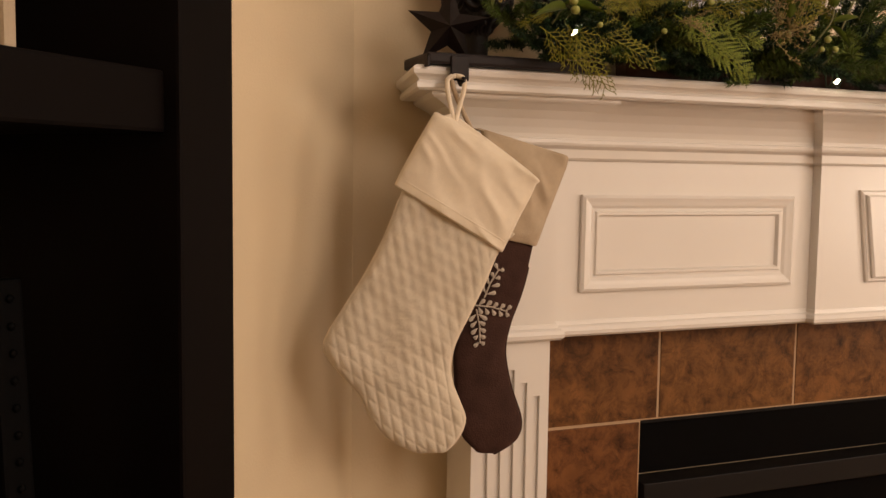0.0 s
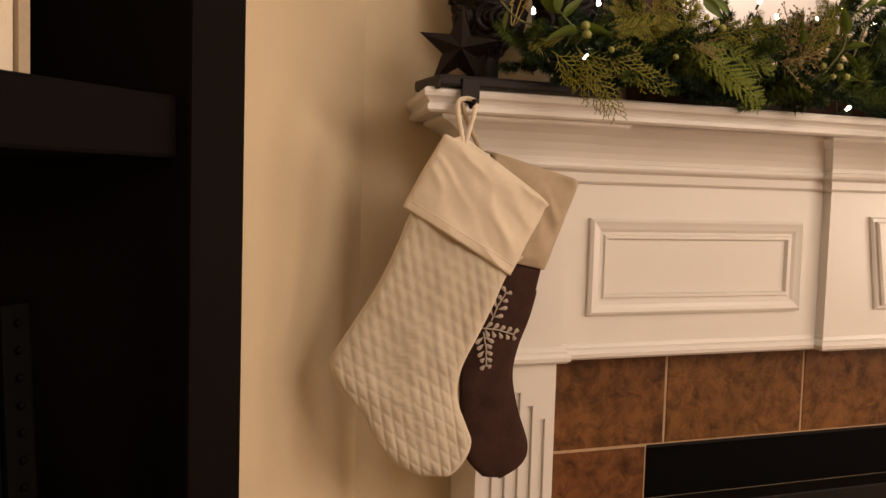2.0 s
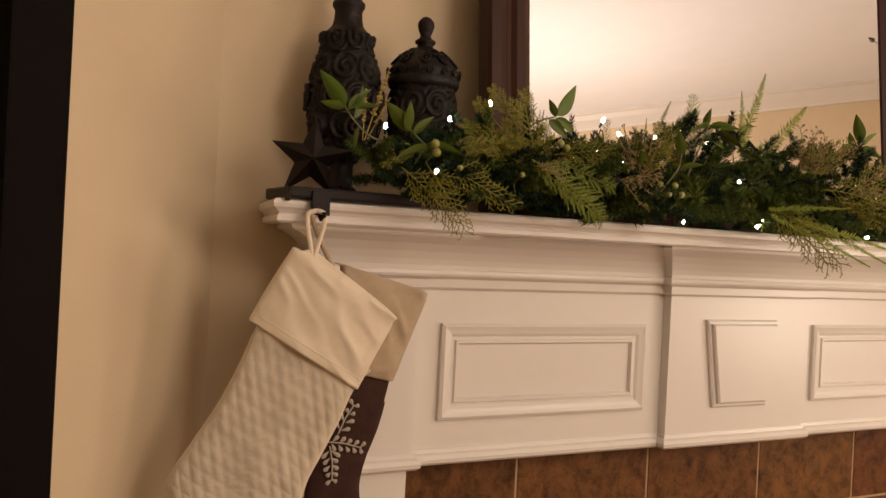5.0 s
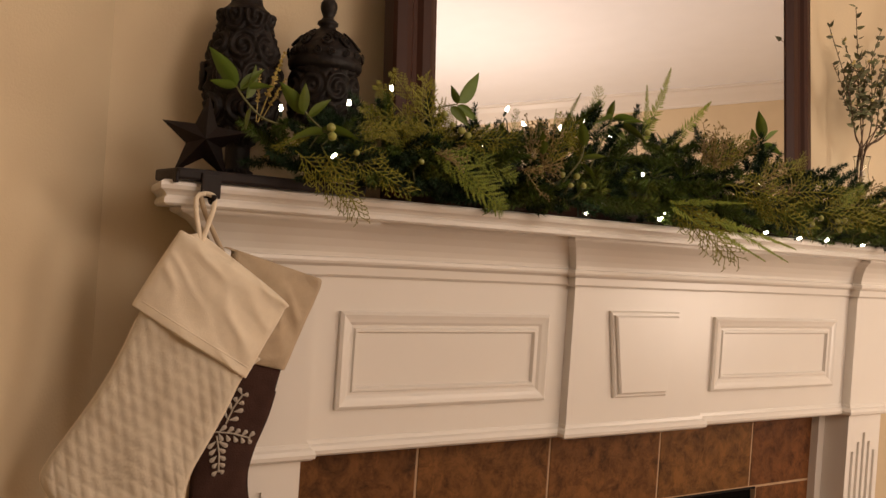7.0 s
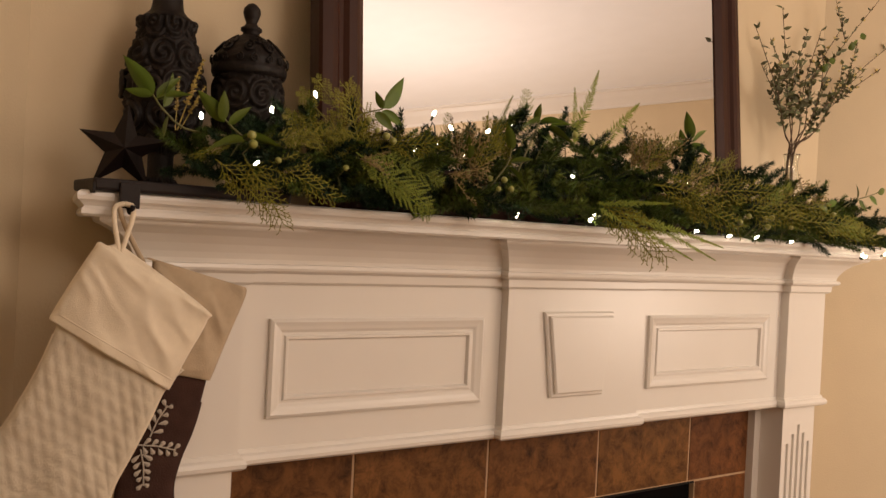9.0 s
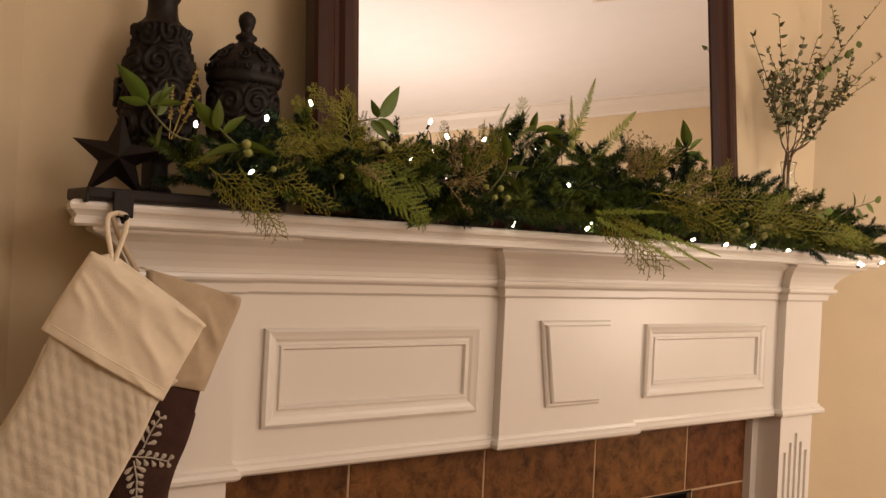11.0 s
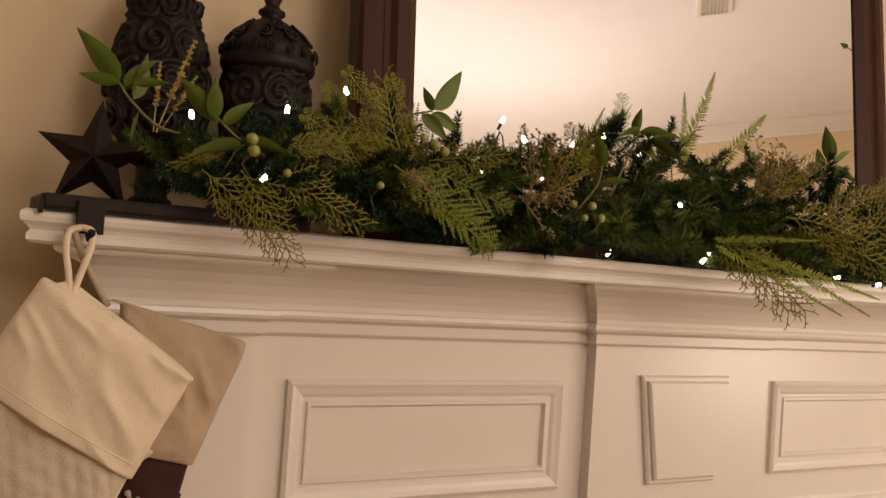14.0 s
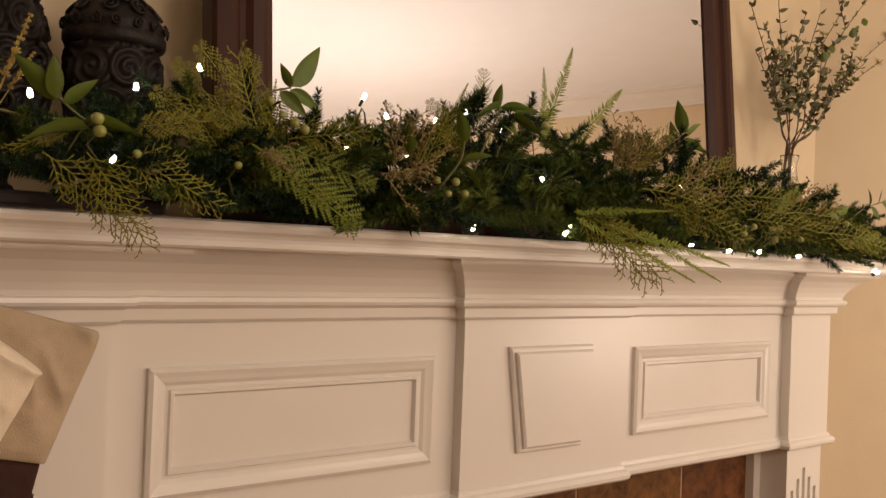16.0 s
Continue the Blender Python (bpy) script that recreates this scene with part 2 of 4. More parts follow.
for sgn, nm in ((-1, "left"), (1, "right")):
    def fx(x):
        return x if sgn < 0 else 2 * MID - x
    # pilaster with flutes cut into it, each starting a little lower towards the sides
    x0, x1, top, bot = -0.19, -0.058, 0.893, 0.0
    face, depth = 0.0, 0.006
    nfl = 5
    pitch = (x1 - x0) / (nfl + 1)
    bm = bmesh.new()
    cells = [x0]
    for i in range(nfl):
        c = x0 + pitch * (i + 1)
        cells += [c - 0.006, c + 0.006]
    cells.append(x1)
    for i in range(0, len(cells) - 1, 2):
        box(bm, cells[i], face, bot, cells[i + 1], face + 0.03, top)
    for i in range(nfl):
        a, b = cells[1 + 2 * i], cells[2 + 2 * i]
        head = top - 0.045 - 0.022 * abs(i - (nfl - 1) / 2)
        box(bm, a, face, head, b, face + 0.03, top)
        box(bm, a, face + depth, bot, b, face + 0.03, head)
        box(bm, a, face, bot, b, face + 0.03, 0.16)
    box(bm, x0, face + 0.03, bot, x1, 0.10 if sgn < 0 else 0.10, top)
    box(bm, x0 + 0.012, 0.10, bot, x1 - 0.03, WALL_Y, top)
    bmesh.ops.remove_doubles(bm, verts=bm.verts, dist=1e-5)
    for vert in bm.verts:
        vert.co.x = fx(vert.co.x)
    part("pilaster", bm, M_WHITE, mantel, "fluted pilaster")
    bm = box(bmesh.new(), fx(x0 - 0.012) if sgn < 0 else fx(x1 + 0.012), face - 0.012, 0.0, fx(x1 + 0.012) if sgn < 0 else fx(x0 - 0.012), WALL_Y, 0.14, 0.004)
    part("plinth", bm, M_WHITE, mantel)
    # panel moulding
    px0, px1, pz0, pz1 = sorted((fx(0.0), fx(0.425))) + [0.964, 1.120]
    ring = [(px0, pz0), (px1, pz0), (px1, pz1), (px0, pz1)]
    prof = [(0.0, 0.0), (0.0, 0.010), (0.005, 0.014), (0.011, 0.011), (0.017, 0.009), (0.022, 0.005), (0.026, 0.005), (0.028, 0.009), (0.032, 0.009), (0.035, 0.002), (0.035, 0.0)]
    verts, faces, k = [], [], len(prof)
    for cx, cz, sx, sz in ((px0, pz0, 1, 1), (px1, pz0, -1, 1), (px1, pz1, -1, -1), (px0, pz1, 1, -1)):
        verts += [(cx + sx * d, FIELD + 0.001 - h * 0.8, cz + sz * d) for d, h in prof]
    for i in range(4):
        j = (i + 1) % 4
        faces += [(i * k + q, i * k + q + 1, j * k + q + 1, j * k + q) for q in range(k - 1)]
    put("panel_moulding", verts, faces, M_WHITE, mantel, "mitred picture-frame panel moulding")
# tapered keystone block of two layers
for nm, grow, y0, y1 in (("keystone_base", 0.0, CENTRE - 0.008, CENTRE), ("keystone_face", -0.008, CENTRE - 0.016, CENTRE - 0.008)):
    tx0, tx1, bx0, bx1, z0, z1 = MID - 0.094 - grow, MID + 0.094 + grow, MID - 0.071 - grow, MID + 0.071 + grow, 0.965 - grow, 1.131 + grow
    e = 0.003
    verts = [(bx0, y1, z0), (bx1, y1, z0), (tx1, y1, z1), (tx0, y1, z1), (bx0, y0 + e, z0), (bx1, y0 + e, z0), (tx1, y0 + e, z1), (tx0, y0 + e, z1),
             (bx0 + e, y0, z0 + e), (bx1 - e, y0, z0 + e), (tx1 - e, y0, z1 - e), (tx0 + e, y0, z1 - e)]
    faces = [(0, 1, 2, 3), (8, 9, 10, 11)] + [(i, (i + 1) % 4, 4 + (i + 1) % 4, 4 + i) for i in range(4)] + [(4 + i, 4 + (i + 1) % 4, 8 + (i + 1) % 4, 8 + i) for i in range(4)]
    put(nm, verts, faces, M_WHITE, mantel)
# white returns between pilasters and tile
for x0, x1 in ((-0.060, -0.035), (2 * MID + 0.035, 2 * MID + 0.060)):
    boxed("inner_trim", (x0, 0.062, 0, x1, 0.10, 0.893), M_WHITE, mantel)

# ---- tile surround and firebox ----
TILE_Y = 0.08
surround = thing("tile_surround", (MID, TILE_Y, 0), "brown mottled slate tile fireplace surround", "tile surround")
surround.matrix_world = Matrix.Identity(4)
OX0, OX1, OZ1 = 0.168, 1.138, 0.722
bm = bmesh.new()
box(bm, -0.058, TILE_Y + 0.0015, OZ1, 2 * MID + 0.058, WALL_Y, 0.905)
box(bm, -0.058, TILE_Y + 0.0015, 0, OX0, WALL_Y, OZ1)
box(bm, OX1, TILE_Y + 0.0015, 0, 2 * MID + 0.058, WALL_Y, OZ1)
part("grout_bed", bm, M_GROUT, surround, "tan grout joints")


def tile(x0, z0, x1, z1):
    g = 0.0026
    boxed("tile", (x0 + g, TILE_Y, z0 + g, x1 - g, TILE_Y + 0.010, z1 - g), M_TILE, surround, bevel=0.0012)


edges = [-0.035, 0.203, 0.506, 0.810, 1.112, 2 * MID + 0.035]
for a, b in zip(edges, edges[1:]):
    tile(a, OZ1, b, 0.895)
for a, b in ((-0.035, OX0), (OX1, 2 * MID + 0.035)):
    for k in range(3):
        tile(a, OZ1 - 0.305 * (k + 1) if k < 2 else 0, b, OZ1 - 0.305 * k)
firebox = thing("gas_fireplace", (MID, TILE_Y, 0), "black metal gas fireplace insert with louvred hood", "fireplace")
firebox.matrix_world = Matrix.Identity(4)
e = 0.004
boxed("edge_trim", (OX0, TILE_Y + 0.002, OZ1 - 0.006, OX1, TILE_Y + 0.05, OZ1 - 0.001), M_GREYMETAL, firebox, "thin metal edge")
boxed("hood", (OX0 + e, TILE_Y + 0.012, OZ1 - 0.10, OX1 - e, TILE_Y + 0.06, OZ1 - 0.006), M_BLACK, firebox)
boxed("louvre", (OX0 + e, TILE_Y - 0.012, OZ1 - 0.155, OX1 - e, TILE_Y + 0.04, OZ1 - 0.112), M_GREYMETAL, firebox, "grey metal louvre", bevel=0.002)
boxed("glass_front", (OX0 + e, TILE_Y + 0.03, 0.12, OX1 - e, TILE_Y + 0.036, OZ1 - 0.17), M_BLACK, firebox)
boxed("louvre", (OX0 + e, TILE_Y + 0.0, 0.02, OX1 - e, TILE_Y + 0.04, 0.11), M_GREYMETAL, firebox, bevel=0.006)

# ---- mirror leaning on the shelf ----
TILT = -5.0
mirror = thing("mirror", (0, 0, 0), "large mirror in dark walnut frame leaning above the mantel", "mirror")
MX0, MX1, MH, FW = 0.059, 1.142, 1.38, 0.082
mirror.matrix_world = pose(0, -0.012, 1.2975, TILT, 0, 0)
fprof = [(0.0, 0.03), (0.0, 0.0), (0.004, -0.006), (0.02, -0.010), (0.03, -0.008), (0.036, -0.002), (0.044, -0.001), (0.052, -0.007), (0.066, -0.008), (0.072, -0.005), (0.078, -0.001), (FW, 0.001), (FW, 0.010)]
k = len(fprof)
rails = []
cor = [(MX0, 0.0, 1, 1), (MX1, 0.0, -1, 1), (MX1, MH, -1, -1), (MX0, MH, 1, -1)]
for i in range(4):
    verts = []
    for cx, cz, sx, sz in (cor[i], cor[(i + 1) % 4]):
        verts += [(cx + sx * d, h, cz + sz * d) for d, h in fprof]
    faces = [(q, q + 1, k + q + 1, k + q) for q in range(k - 1)] + [(0, k - 1, 2 * k - 1, k)] + [tuple(range(k)), tuple(range(k, 2 * k))]
    put("frame_rail", verts, faces, M_FRAME, mirror)
boxed("mirror_glass", (MX0 + 0.05, 0.004, 0.05, MX1 - 0.05, 0.008, MH - 0.05), M_MIRROR, mirror, "clear silvered mirror glass")
boxed("backing", (MX0 + 0.03, 0.0105, 0.03, MX1 - 0.03, 0.024, MH - 0.03), M_ESPRESSO, mirror)

# ---- bookcase along the left wall ----
book = thing("bookcase", (0, 0, 0), "tall espresso-stained wooden bookcase with thick shelves", "bookcase")
EDGE = Vector((-0.625, -0.56, 0))
book.matrix_world = Matrix.Translation(EDGE) @ pose(0, 0, 0, 0, 0, 45)
# its own axes: x along the front (0 at the end by the fireplace, -x onwards), y into the wall
BD, BW, BH = 0.315, 1.1, 2.1
for x0 in (-0.06, -BW):
    boxed("side_panel", (x0, 0, 0, x0 + 0.06, BD, BH), M_ESPRESSO, book, bevel=0.003)
for z in (0.05, 0.44, 0.81, 1.176, 1.53, 1.86, 2.05):
    boxed("shelf", (-BW + 0.06, 0.012, z, -0.06, BD - 0.012, z + 0.043), M_ESPRESSO, book, bevel=0.003)
boxed("back_panel", (-BW + 0.05, BD - 0.012, 0.02, -0.05, BD - 0.004, BH - 0.02), M_ESPRESSO, book)

# ---- more materials ----
M_IRON = mat("bronze_iron", (0.0115, 0.0070, 0.0062), 0.5, spec=0.2, metal=0.05, vary=0.4, scale=60, bump=0.25, bump_scale=120)
M_CARVED = mat("carved_dark_wood", (0.0105, 0.0070, 0.0058), 0.5, spec=0.22, vary=0.6, scale=80, bump=0.6, bump_scale=160)
M_CREAM = mat("cream_linen", (0.73, 0.635, 0.490), 0.85, vary=0.06, scale=120, bump=0.35, bump_scale=700, sheen=0.2)
M_QUILT = mat("quilted_cream_cotton", (0.58, 0.505, 0.390), 0.85, vary=0.08, scale=90, bump=0.35, bump_scale=600, sheen=0.2)
M_TAN = mat("tan_linen", (0.43, 0.34, 0.235), 0.9, vary=0.10, scale=120, bump=0.4, bump_scale=600)
M_BROWN = mat("brown_corduroy", (0.054, 0.028, 0.022), 0.9, spec=0.08, vary=0.5, scale=40, bump=0.5, bump_scale=450)
M_THREAD = mat("embroidery_thread", (0.40, 0.35, 0.29), 0.8, vary=0.1, scale=300, bump=0.3)
M_PINE = mat("pine_needles", (0.062, 0.092, 0.015), 0.5, spec=0.2, vary=0.35, scale=40, island=0.35)
# dark spruce green, taken darker to carry the garland's inner shade
M_PINE2 = mat("shaded_spruce_needles", (0.014, 0.032, 0.012), 0.5, spec=0.2, vary=0.35, scale=40, island=0.35)
M_TIP = mat("fresh_pine_tip", (0.135, 0.172, 0.035), 0.5, spec=0.2, vary=0.35, scale=40, island=0.35)
M_CEDAR = mat("cedar_foliage", (0.172, 0.164, 0.020), 0.55, spec=0.15, vary=0.35, scale=50, island=0.25)
M_FERN = mat("fern_foliage", (0.165, 0.200, 0.028), 0.55, spec=0.15, vary=0.3, scale=50, island=0.2)
M_LEAF = mat("broad_leaf", (0.080, 0.122, 0.014), 0.42, spec=0.3, vary=0.35, scale=40, per_object=0.2, bump=0.1)
M_DRY = mat("dried_sprig", (0.24, 0.185, 0.070), 0.7, vary=0.4, scale=80, island=0.3)
M_BERRY = mat("green_berry", (0.25, 0.265, 0.065), 0.32, vary=0.2, scale=80, coat=0.3)
M_STEM = mat("green_stem", (0.11, 0.11, 0.035), 0.6, vary=0.3, scale=80)
M_TWIG = mat("brown_twig", (0.085, 0.048, 0.025), 0.7, vary=0.35, scale=120)
M_TWLEAF = mat("small_twig_leaf", (0.115, 0.120, 0.052), 0.5, vary=0.4, scale=90, island=0.4)
M_BUD = mat("pale_bud", (0.62, 0.50, 0.20), 0.5, vary=0.2, scale=90)
M_WIRE = mat("green_wire", (0.012, 0.025, 0.012), 0.5, vary=0.2)
M_GLASS = bpy.data.materials.new("clear_glass")
M_GLASS.use_nodes = True
gb = M_GLASS.node_tree.nodes["Principled BSDF"].inputs
gb["Base Color"].default_value, gb["Roughness"].default_value, gb["Transmission Weight"].default_value, gb["IOR"].default_value = (0.95, 0.97, 0.95, 1), 0.03, 1.0, 1.45
M_BULB = bpy.data.materials.new("lit_bulb")
M_BULB.use_nodes = True
bb = M_BULB.node_tree.nodes["Principled BSDF"].inputs
bb["Base Color"].default_value, bb["Emission Color"].default_value, bb["Emission Strength"].default_value = (1, 0.95, 0.85, 1), (1.0, 0.86, 0.62, 1), 45.0

R = random.Random(7)
SHELF = 1.2970


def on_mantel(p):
    """A decoration's planned place, sheared and scaled to fit the camera's view."""
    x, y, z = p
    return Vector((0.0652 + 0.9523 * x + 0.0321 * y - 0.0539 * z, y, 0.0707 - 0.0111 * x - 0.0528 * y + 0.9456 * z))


# ---- star stocking holder ----
holder = thing("stocking_holder", (-0.245, -0.04, SHELF), "dark bronze metal star stocking holder on the mantel shelf", "stocking holder")
bm = box(bmesh.new(), -0.060, -0.062, 0.0, 0.215, 0.042, 0.016, 0.004)
box(bm, -0.0615, -0.064, -0.004, -0.0575, -0.030, 0.010, 0.001)
part("base", bm, M_IRON, holder)
bm = box(bmesh.new(), -0.028, -0.066, -0.021, -0.002, -0.061, 0.012, 0.0015)
part("hook", bm, M_IRON, holder, "flat metal hook over the shelf edge")
v, f = tube([(-0.015, -0.062, -0.020), (-0.015, -0.068, -0.026), (-0.015, -0.076, -0.025), (-0.015, -0.080, -0.018)], 0.0035, 8)
put("hook_tip", v, f, M_IRON, holder, smooth=True)
verts, n = [(0, -0.019, 0), (0, 0.012, 0)], 10
for i in range(n):
    a = math.pi / 2 + 2 * math.pi * i / n
    r = 0.062 if i % 2 == 0 else 0.0255
    verts.append((r * math.cos(a), 0, r * math.sin(a)))
faces = [(0, 2 + i, 2 + (i + 1) % n) for i in range(n)] + [(1, 2 + (i + 1) % n, 2 + i) for i in range(n)]
star = put("star", verts, faces, M_IRON, holder, "five-pointed faceted metal star")
star.matrix_basis = pose(-0.004, 0.010, 0.061, 0, 3, -14)

# ---- stockings ----


def spline(rows, steps):
    """Catmull-Rom through rows of numbers."""
    a = [np.array(r, float) for r in rows]
    a = [2 * a[0] - a[1]] + a + [2 * a[-1] - a[-2]]
    out = []
    for i in range(1, len(a) - 2):
        for s in range(steps):
            t = s / steps
            p0, p1, p2, p3 = a[i - 1:i + 3]
            out.append(0.5 * (2 * p1 + (p2 - p0) * t + (2 * p0 - 5 * p1 + 4 * p2 - p3) * t * t + (3 * p1 - p0 - 3 * p2 + p3) * t ** 3))
    out.append(a[-2])
    return out


def sock(stations, thick, steps, around, relief, cap=True):
    """A padded bag lofted over stations (left x, left z, right x, right z, thickness factor), lying in the x-z plane."""
    verts, faces = [], []
    rows = spline(stations, steps)
    for lx, lz, rx, rz, tf in rows:
        for k in range(around):
            a = 2 * math.pi * k / around
            c, s = math.cos(a), math.sin(a)
            # a superellipse: flat front with a rounded seam edge
            w = math.copysign(abs(c) ** 0.85, c)
            x, z = (lx + rx) / 2 + (rx - lx) / 2 * w, (lz + rz) / 2 + (rz - lz) / 2 * w
            bulge = math.copysign(abs(s) ** 0.6, s)
            y = -bulge * thick * tf
            if s > 0.05:
                y -= relief(x, z) * min(1, s * 2)
            verts.append((x, y, z))
    n = len(rows)
    for i in range(n - 1):
        faces += [(i * around + k, i * around + (k + 1) % around, (i + 1) * around + (k + 1) % around, (i + 1) * around + k) for k in range(around)]
    if cap:
        faces += [tuple(range(around)), tuple((n - 1) * around + k for k in range(around))]
    return verts, faces


def quilt(x, z):
    # stitched lines: near-upright rows and slanting rows, soft puckers between
    a, b = x * 0.985 + z * 0.15, x * 0.55 + z * 0.83
    u, w = abs(math.sin(math.pi * a / 0.0138)), abs(math.sin(math.pi * b / 0.0172))
    wob = noise.noise(Vector((x * 22, 0.0, z * 22))) * 0.0046 + noise.noise(Vector((x * 60, 2.0, z * 38))) * 0.0016
    return 0.0031 * min(u, w * 0.82 + 0.18) ** 0.5 + wob


def folds(x, z):
    q = noise.noise(Vector((x * 15 + z * 9, 3.0, z * 10))) * 0.0055
    # sharp creases that run down across the cloth
    across, along = x * 0.87 + z * 0.5, x * 0.5 - z * 0.87
    r = noise.noise(Vector((across * 26, 7.0, along * 9))) + 0.4 * noise.noise(Vector((across * 50, 2.0, along * 22)))
    q += 0.0055 * max(0.0, 1 - 2.4 * abs(r)) * max(0.0, 0.55 + noise.noise(Vector((x * 16, 4.0, z * 16))))
    return q + 0.0008 * math.sin((x * 0.9 + z * 0.45) * 95 + 2 * noise.noise(Vector((x * 9, 1, z * 9))))


def smooth_cloth(x, z):
    return noise.noise(Vector((x * 24, 5.0, z * 24))) * 0.0018


def view_sheared(piece):
    """The bag, sheared and scaled slightly to sit right in the camera's view."""
    return [(0.992 * x - 0.019 * z, y, 0.997 * z + 0.009 * x) for x, y, z in piece[0]], piece[1]


def stocking(name, label, at, body, cuff, m_body, m_cuff, f_body, f_cuff, thick, loop, turn=0.0):
    st = thing(name, at, label, "christmas stocking", "stockings on the mantel")
    at = (at[0] * 0.992 - 0.009, at[1], at[2] + 0.011)
    st.matrix_world = pose(*at, 0, 0, turn)
    v, f = view_sheared(sock(body, thick, 16, 168, f_body))
    put("stocking_body", v, f, m_body, st, smooth=True)
    v, f = view_sheared(sock(cuff, thick * 1.35, 18, 140, f_cuff))
    put("cuff", v, f, m_cuff, st, "folded linen cuff", smooth=True)
    if thick > 0.015:
        # turned-up hem sewn round the cuff a little above its edge
        (ax, az, bx, bz, _), (cx, cz, dx, dz, _) = cuff[3], cuff[4]
        lx, lz, rx, rz = (p + (q - p) * 0.88 for p, q in zip((ax, az, bx, bz), (cx, cz, dx, dz)))
        line = []
        for i in range(25):
            c = -0.93 + 1.84 * i / 24
            w = math.copysign(abs(c) ** 0.85, c)
            x, z = (lx + rx) / 2 + (rx - lx) / 2 * w, (lz + rz) / 2 + (rz - lz) / 2 * w
            line.append((x, -(1 - c * c) ** 0.3 * thick * 1.35 * 1.09 - f_cuff(x, z), z))
        v, f = view_sheared(tube(line, 0.0010, 6))
        put("hem", v, f, m_cuff, st, "stitched hem", smooth=True)
    for k, nm in ((2, "piping"), (0, "side_seam")):
        edge = [(q[k], -0.002, q[k + 1]) for q in spline(body, 6)][3:-3]
        v, f = view_sheared(tube(edge, 0.0021 if k else 0.0012, 6))
        put(nm, v, f, m_cuff if thick > 0.015 else m_body, st, smooth=True)
    for pts in loop:
        verts, faces = tube(spline(pts, 5), 0.0034, 8)
        verts, faces = view_sheared((verts, faces))
        put("hanging_loop", verts, faces, m_cuff, st, "fabric hanging loop", smooth=True)
    return st


# stations run from the mouth to the toe, about the hook at (-0.26, -0.112, 1.27)
body = [(-0.0683, -0.125, 0.0751, -0.212, 0.55), (-0.0983, -0.202, 0.0516, -0.235, 1), (-0.1259, -0.257, 0.0324, -0.278, 1), (-0.1558, -0.305, 0.0112, -0.321, 1), (-0.179, -0.341, -0.0075, -0.358, 1), (-0.1871, -0.366, -0.015, -0.388, 1), (-0.1688, -0.396, -0.0131, -0.415, 1), (-0.1418, -0.427, -0.0028, -0.443, 1), (-0.1249, -0.461, 0.0047, -0.466, 1), (-0.1032, -0.49, -0.0028, -0.489, 0.9), (-0.0741, -0.507, -0.0206, -0.509, 0.6), (-0.0606, -0.513, -0.0377, -0.513, 0.15)]
cuff = [(-0.0244, -0.054, -0.0094, -0.05, 0.1), (-0.0339, -0.049, 0.0984, -0.13, 0.55), (-0.0415, -0.06, 0.102, -0.148, 0.85), (-0.0663, -0.102, 0.0805, -0.19, 1), (-0.0866, -0.14, 0.0607, -0.229, 1.12), (-0.0886, -0.146, 0.0571, -0.236, 1.0), (-0.0876, -0.147, 0.0562, -0.237, 0.8)]
front_loop = [[(-0.004, 0.013, 0.001), (-0.015, 0.010, -0.004), (-0.016, 0.003, -0.022), (-0.012, 0.0, -0.045), (-0.009, -0.004, -0.066)], [(-0.004, 0.013, 0.001), (0.006, 0.010, -0.003), (0.006, 0.004, -0.018), (-0.001, 0.001, -0.042), (-0.008, -0.004, -0.066)]]
stocking("stocking", "cream quilted cotton stocking with folded linen cuff hanging up", (-0.26, -0.122, 1.27), body, cuff, M_QUILT, M_CREAM, quilt, folds, 0.017, front_loop, -15)

body2 = [(0.0252, -0.205, 0.1178, -0.228, 0.9), (0.0196, -0.276, 0.1015, -0.293, 1), (0.0094, -0.339, 0.0833, -0.341, 1), (0.0028, -0.378, 0.076, -0.381, 1), (0.0028, -0.418, 0.0842, -0.43, 1), (0.0056, -0.466, 0.0996, -0.48, 1), (0.0131, -0.498, 0.0924, -0.508, 0.85), (0.0336, -0.522, 0.065, -0.526, 0.5), (0.041, -0.527, 0.0558, -0.528, 0.15)]
cuff2 = [(0.028, -0.068, 0.1554, -0.104, 0.4), (0.0419, -0.075, 0.1679, -0.112, 0.8), (0.0326, -0.14, 0.1447, -0.172, 1), (0.0224, -0.204, 0.1232, -0.227, 1), (0.0215, -0.208, 0.1214, -0.231, 0.5)]
brown = stocking("stocking", "dark brown stocking with tan cuff and white embroidered sprigs", (-0.260, -0.090, 1.27), body2, cuff2, M_BROWN, M_TAN, smooth_cloth, folds, 0.012, [[(-0.004, -0.02, -0.004), (0.006, -0.012, -0.03), (0.03, -0.004, -0.075)]], -10)


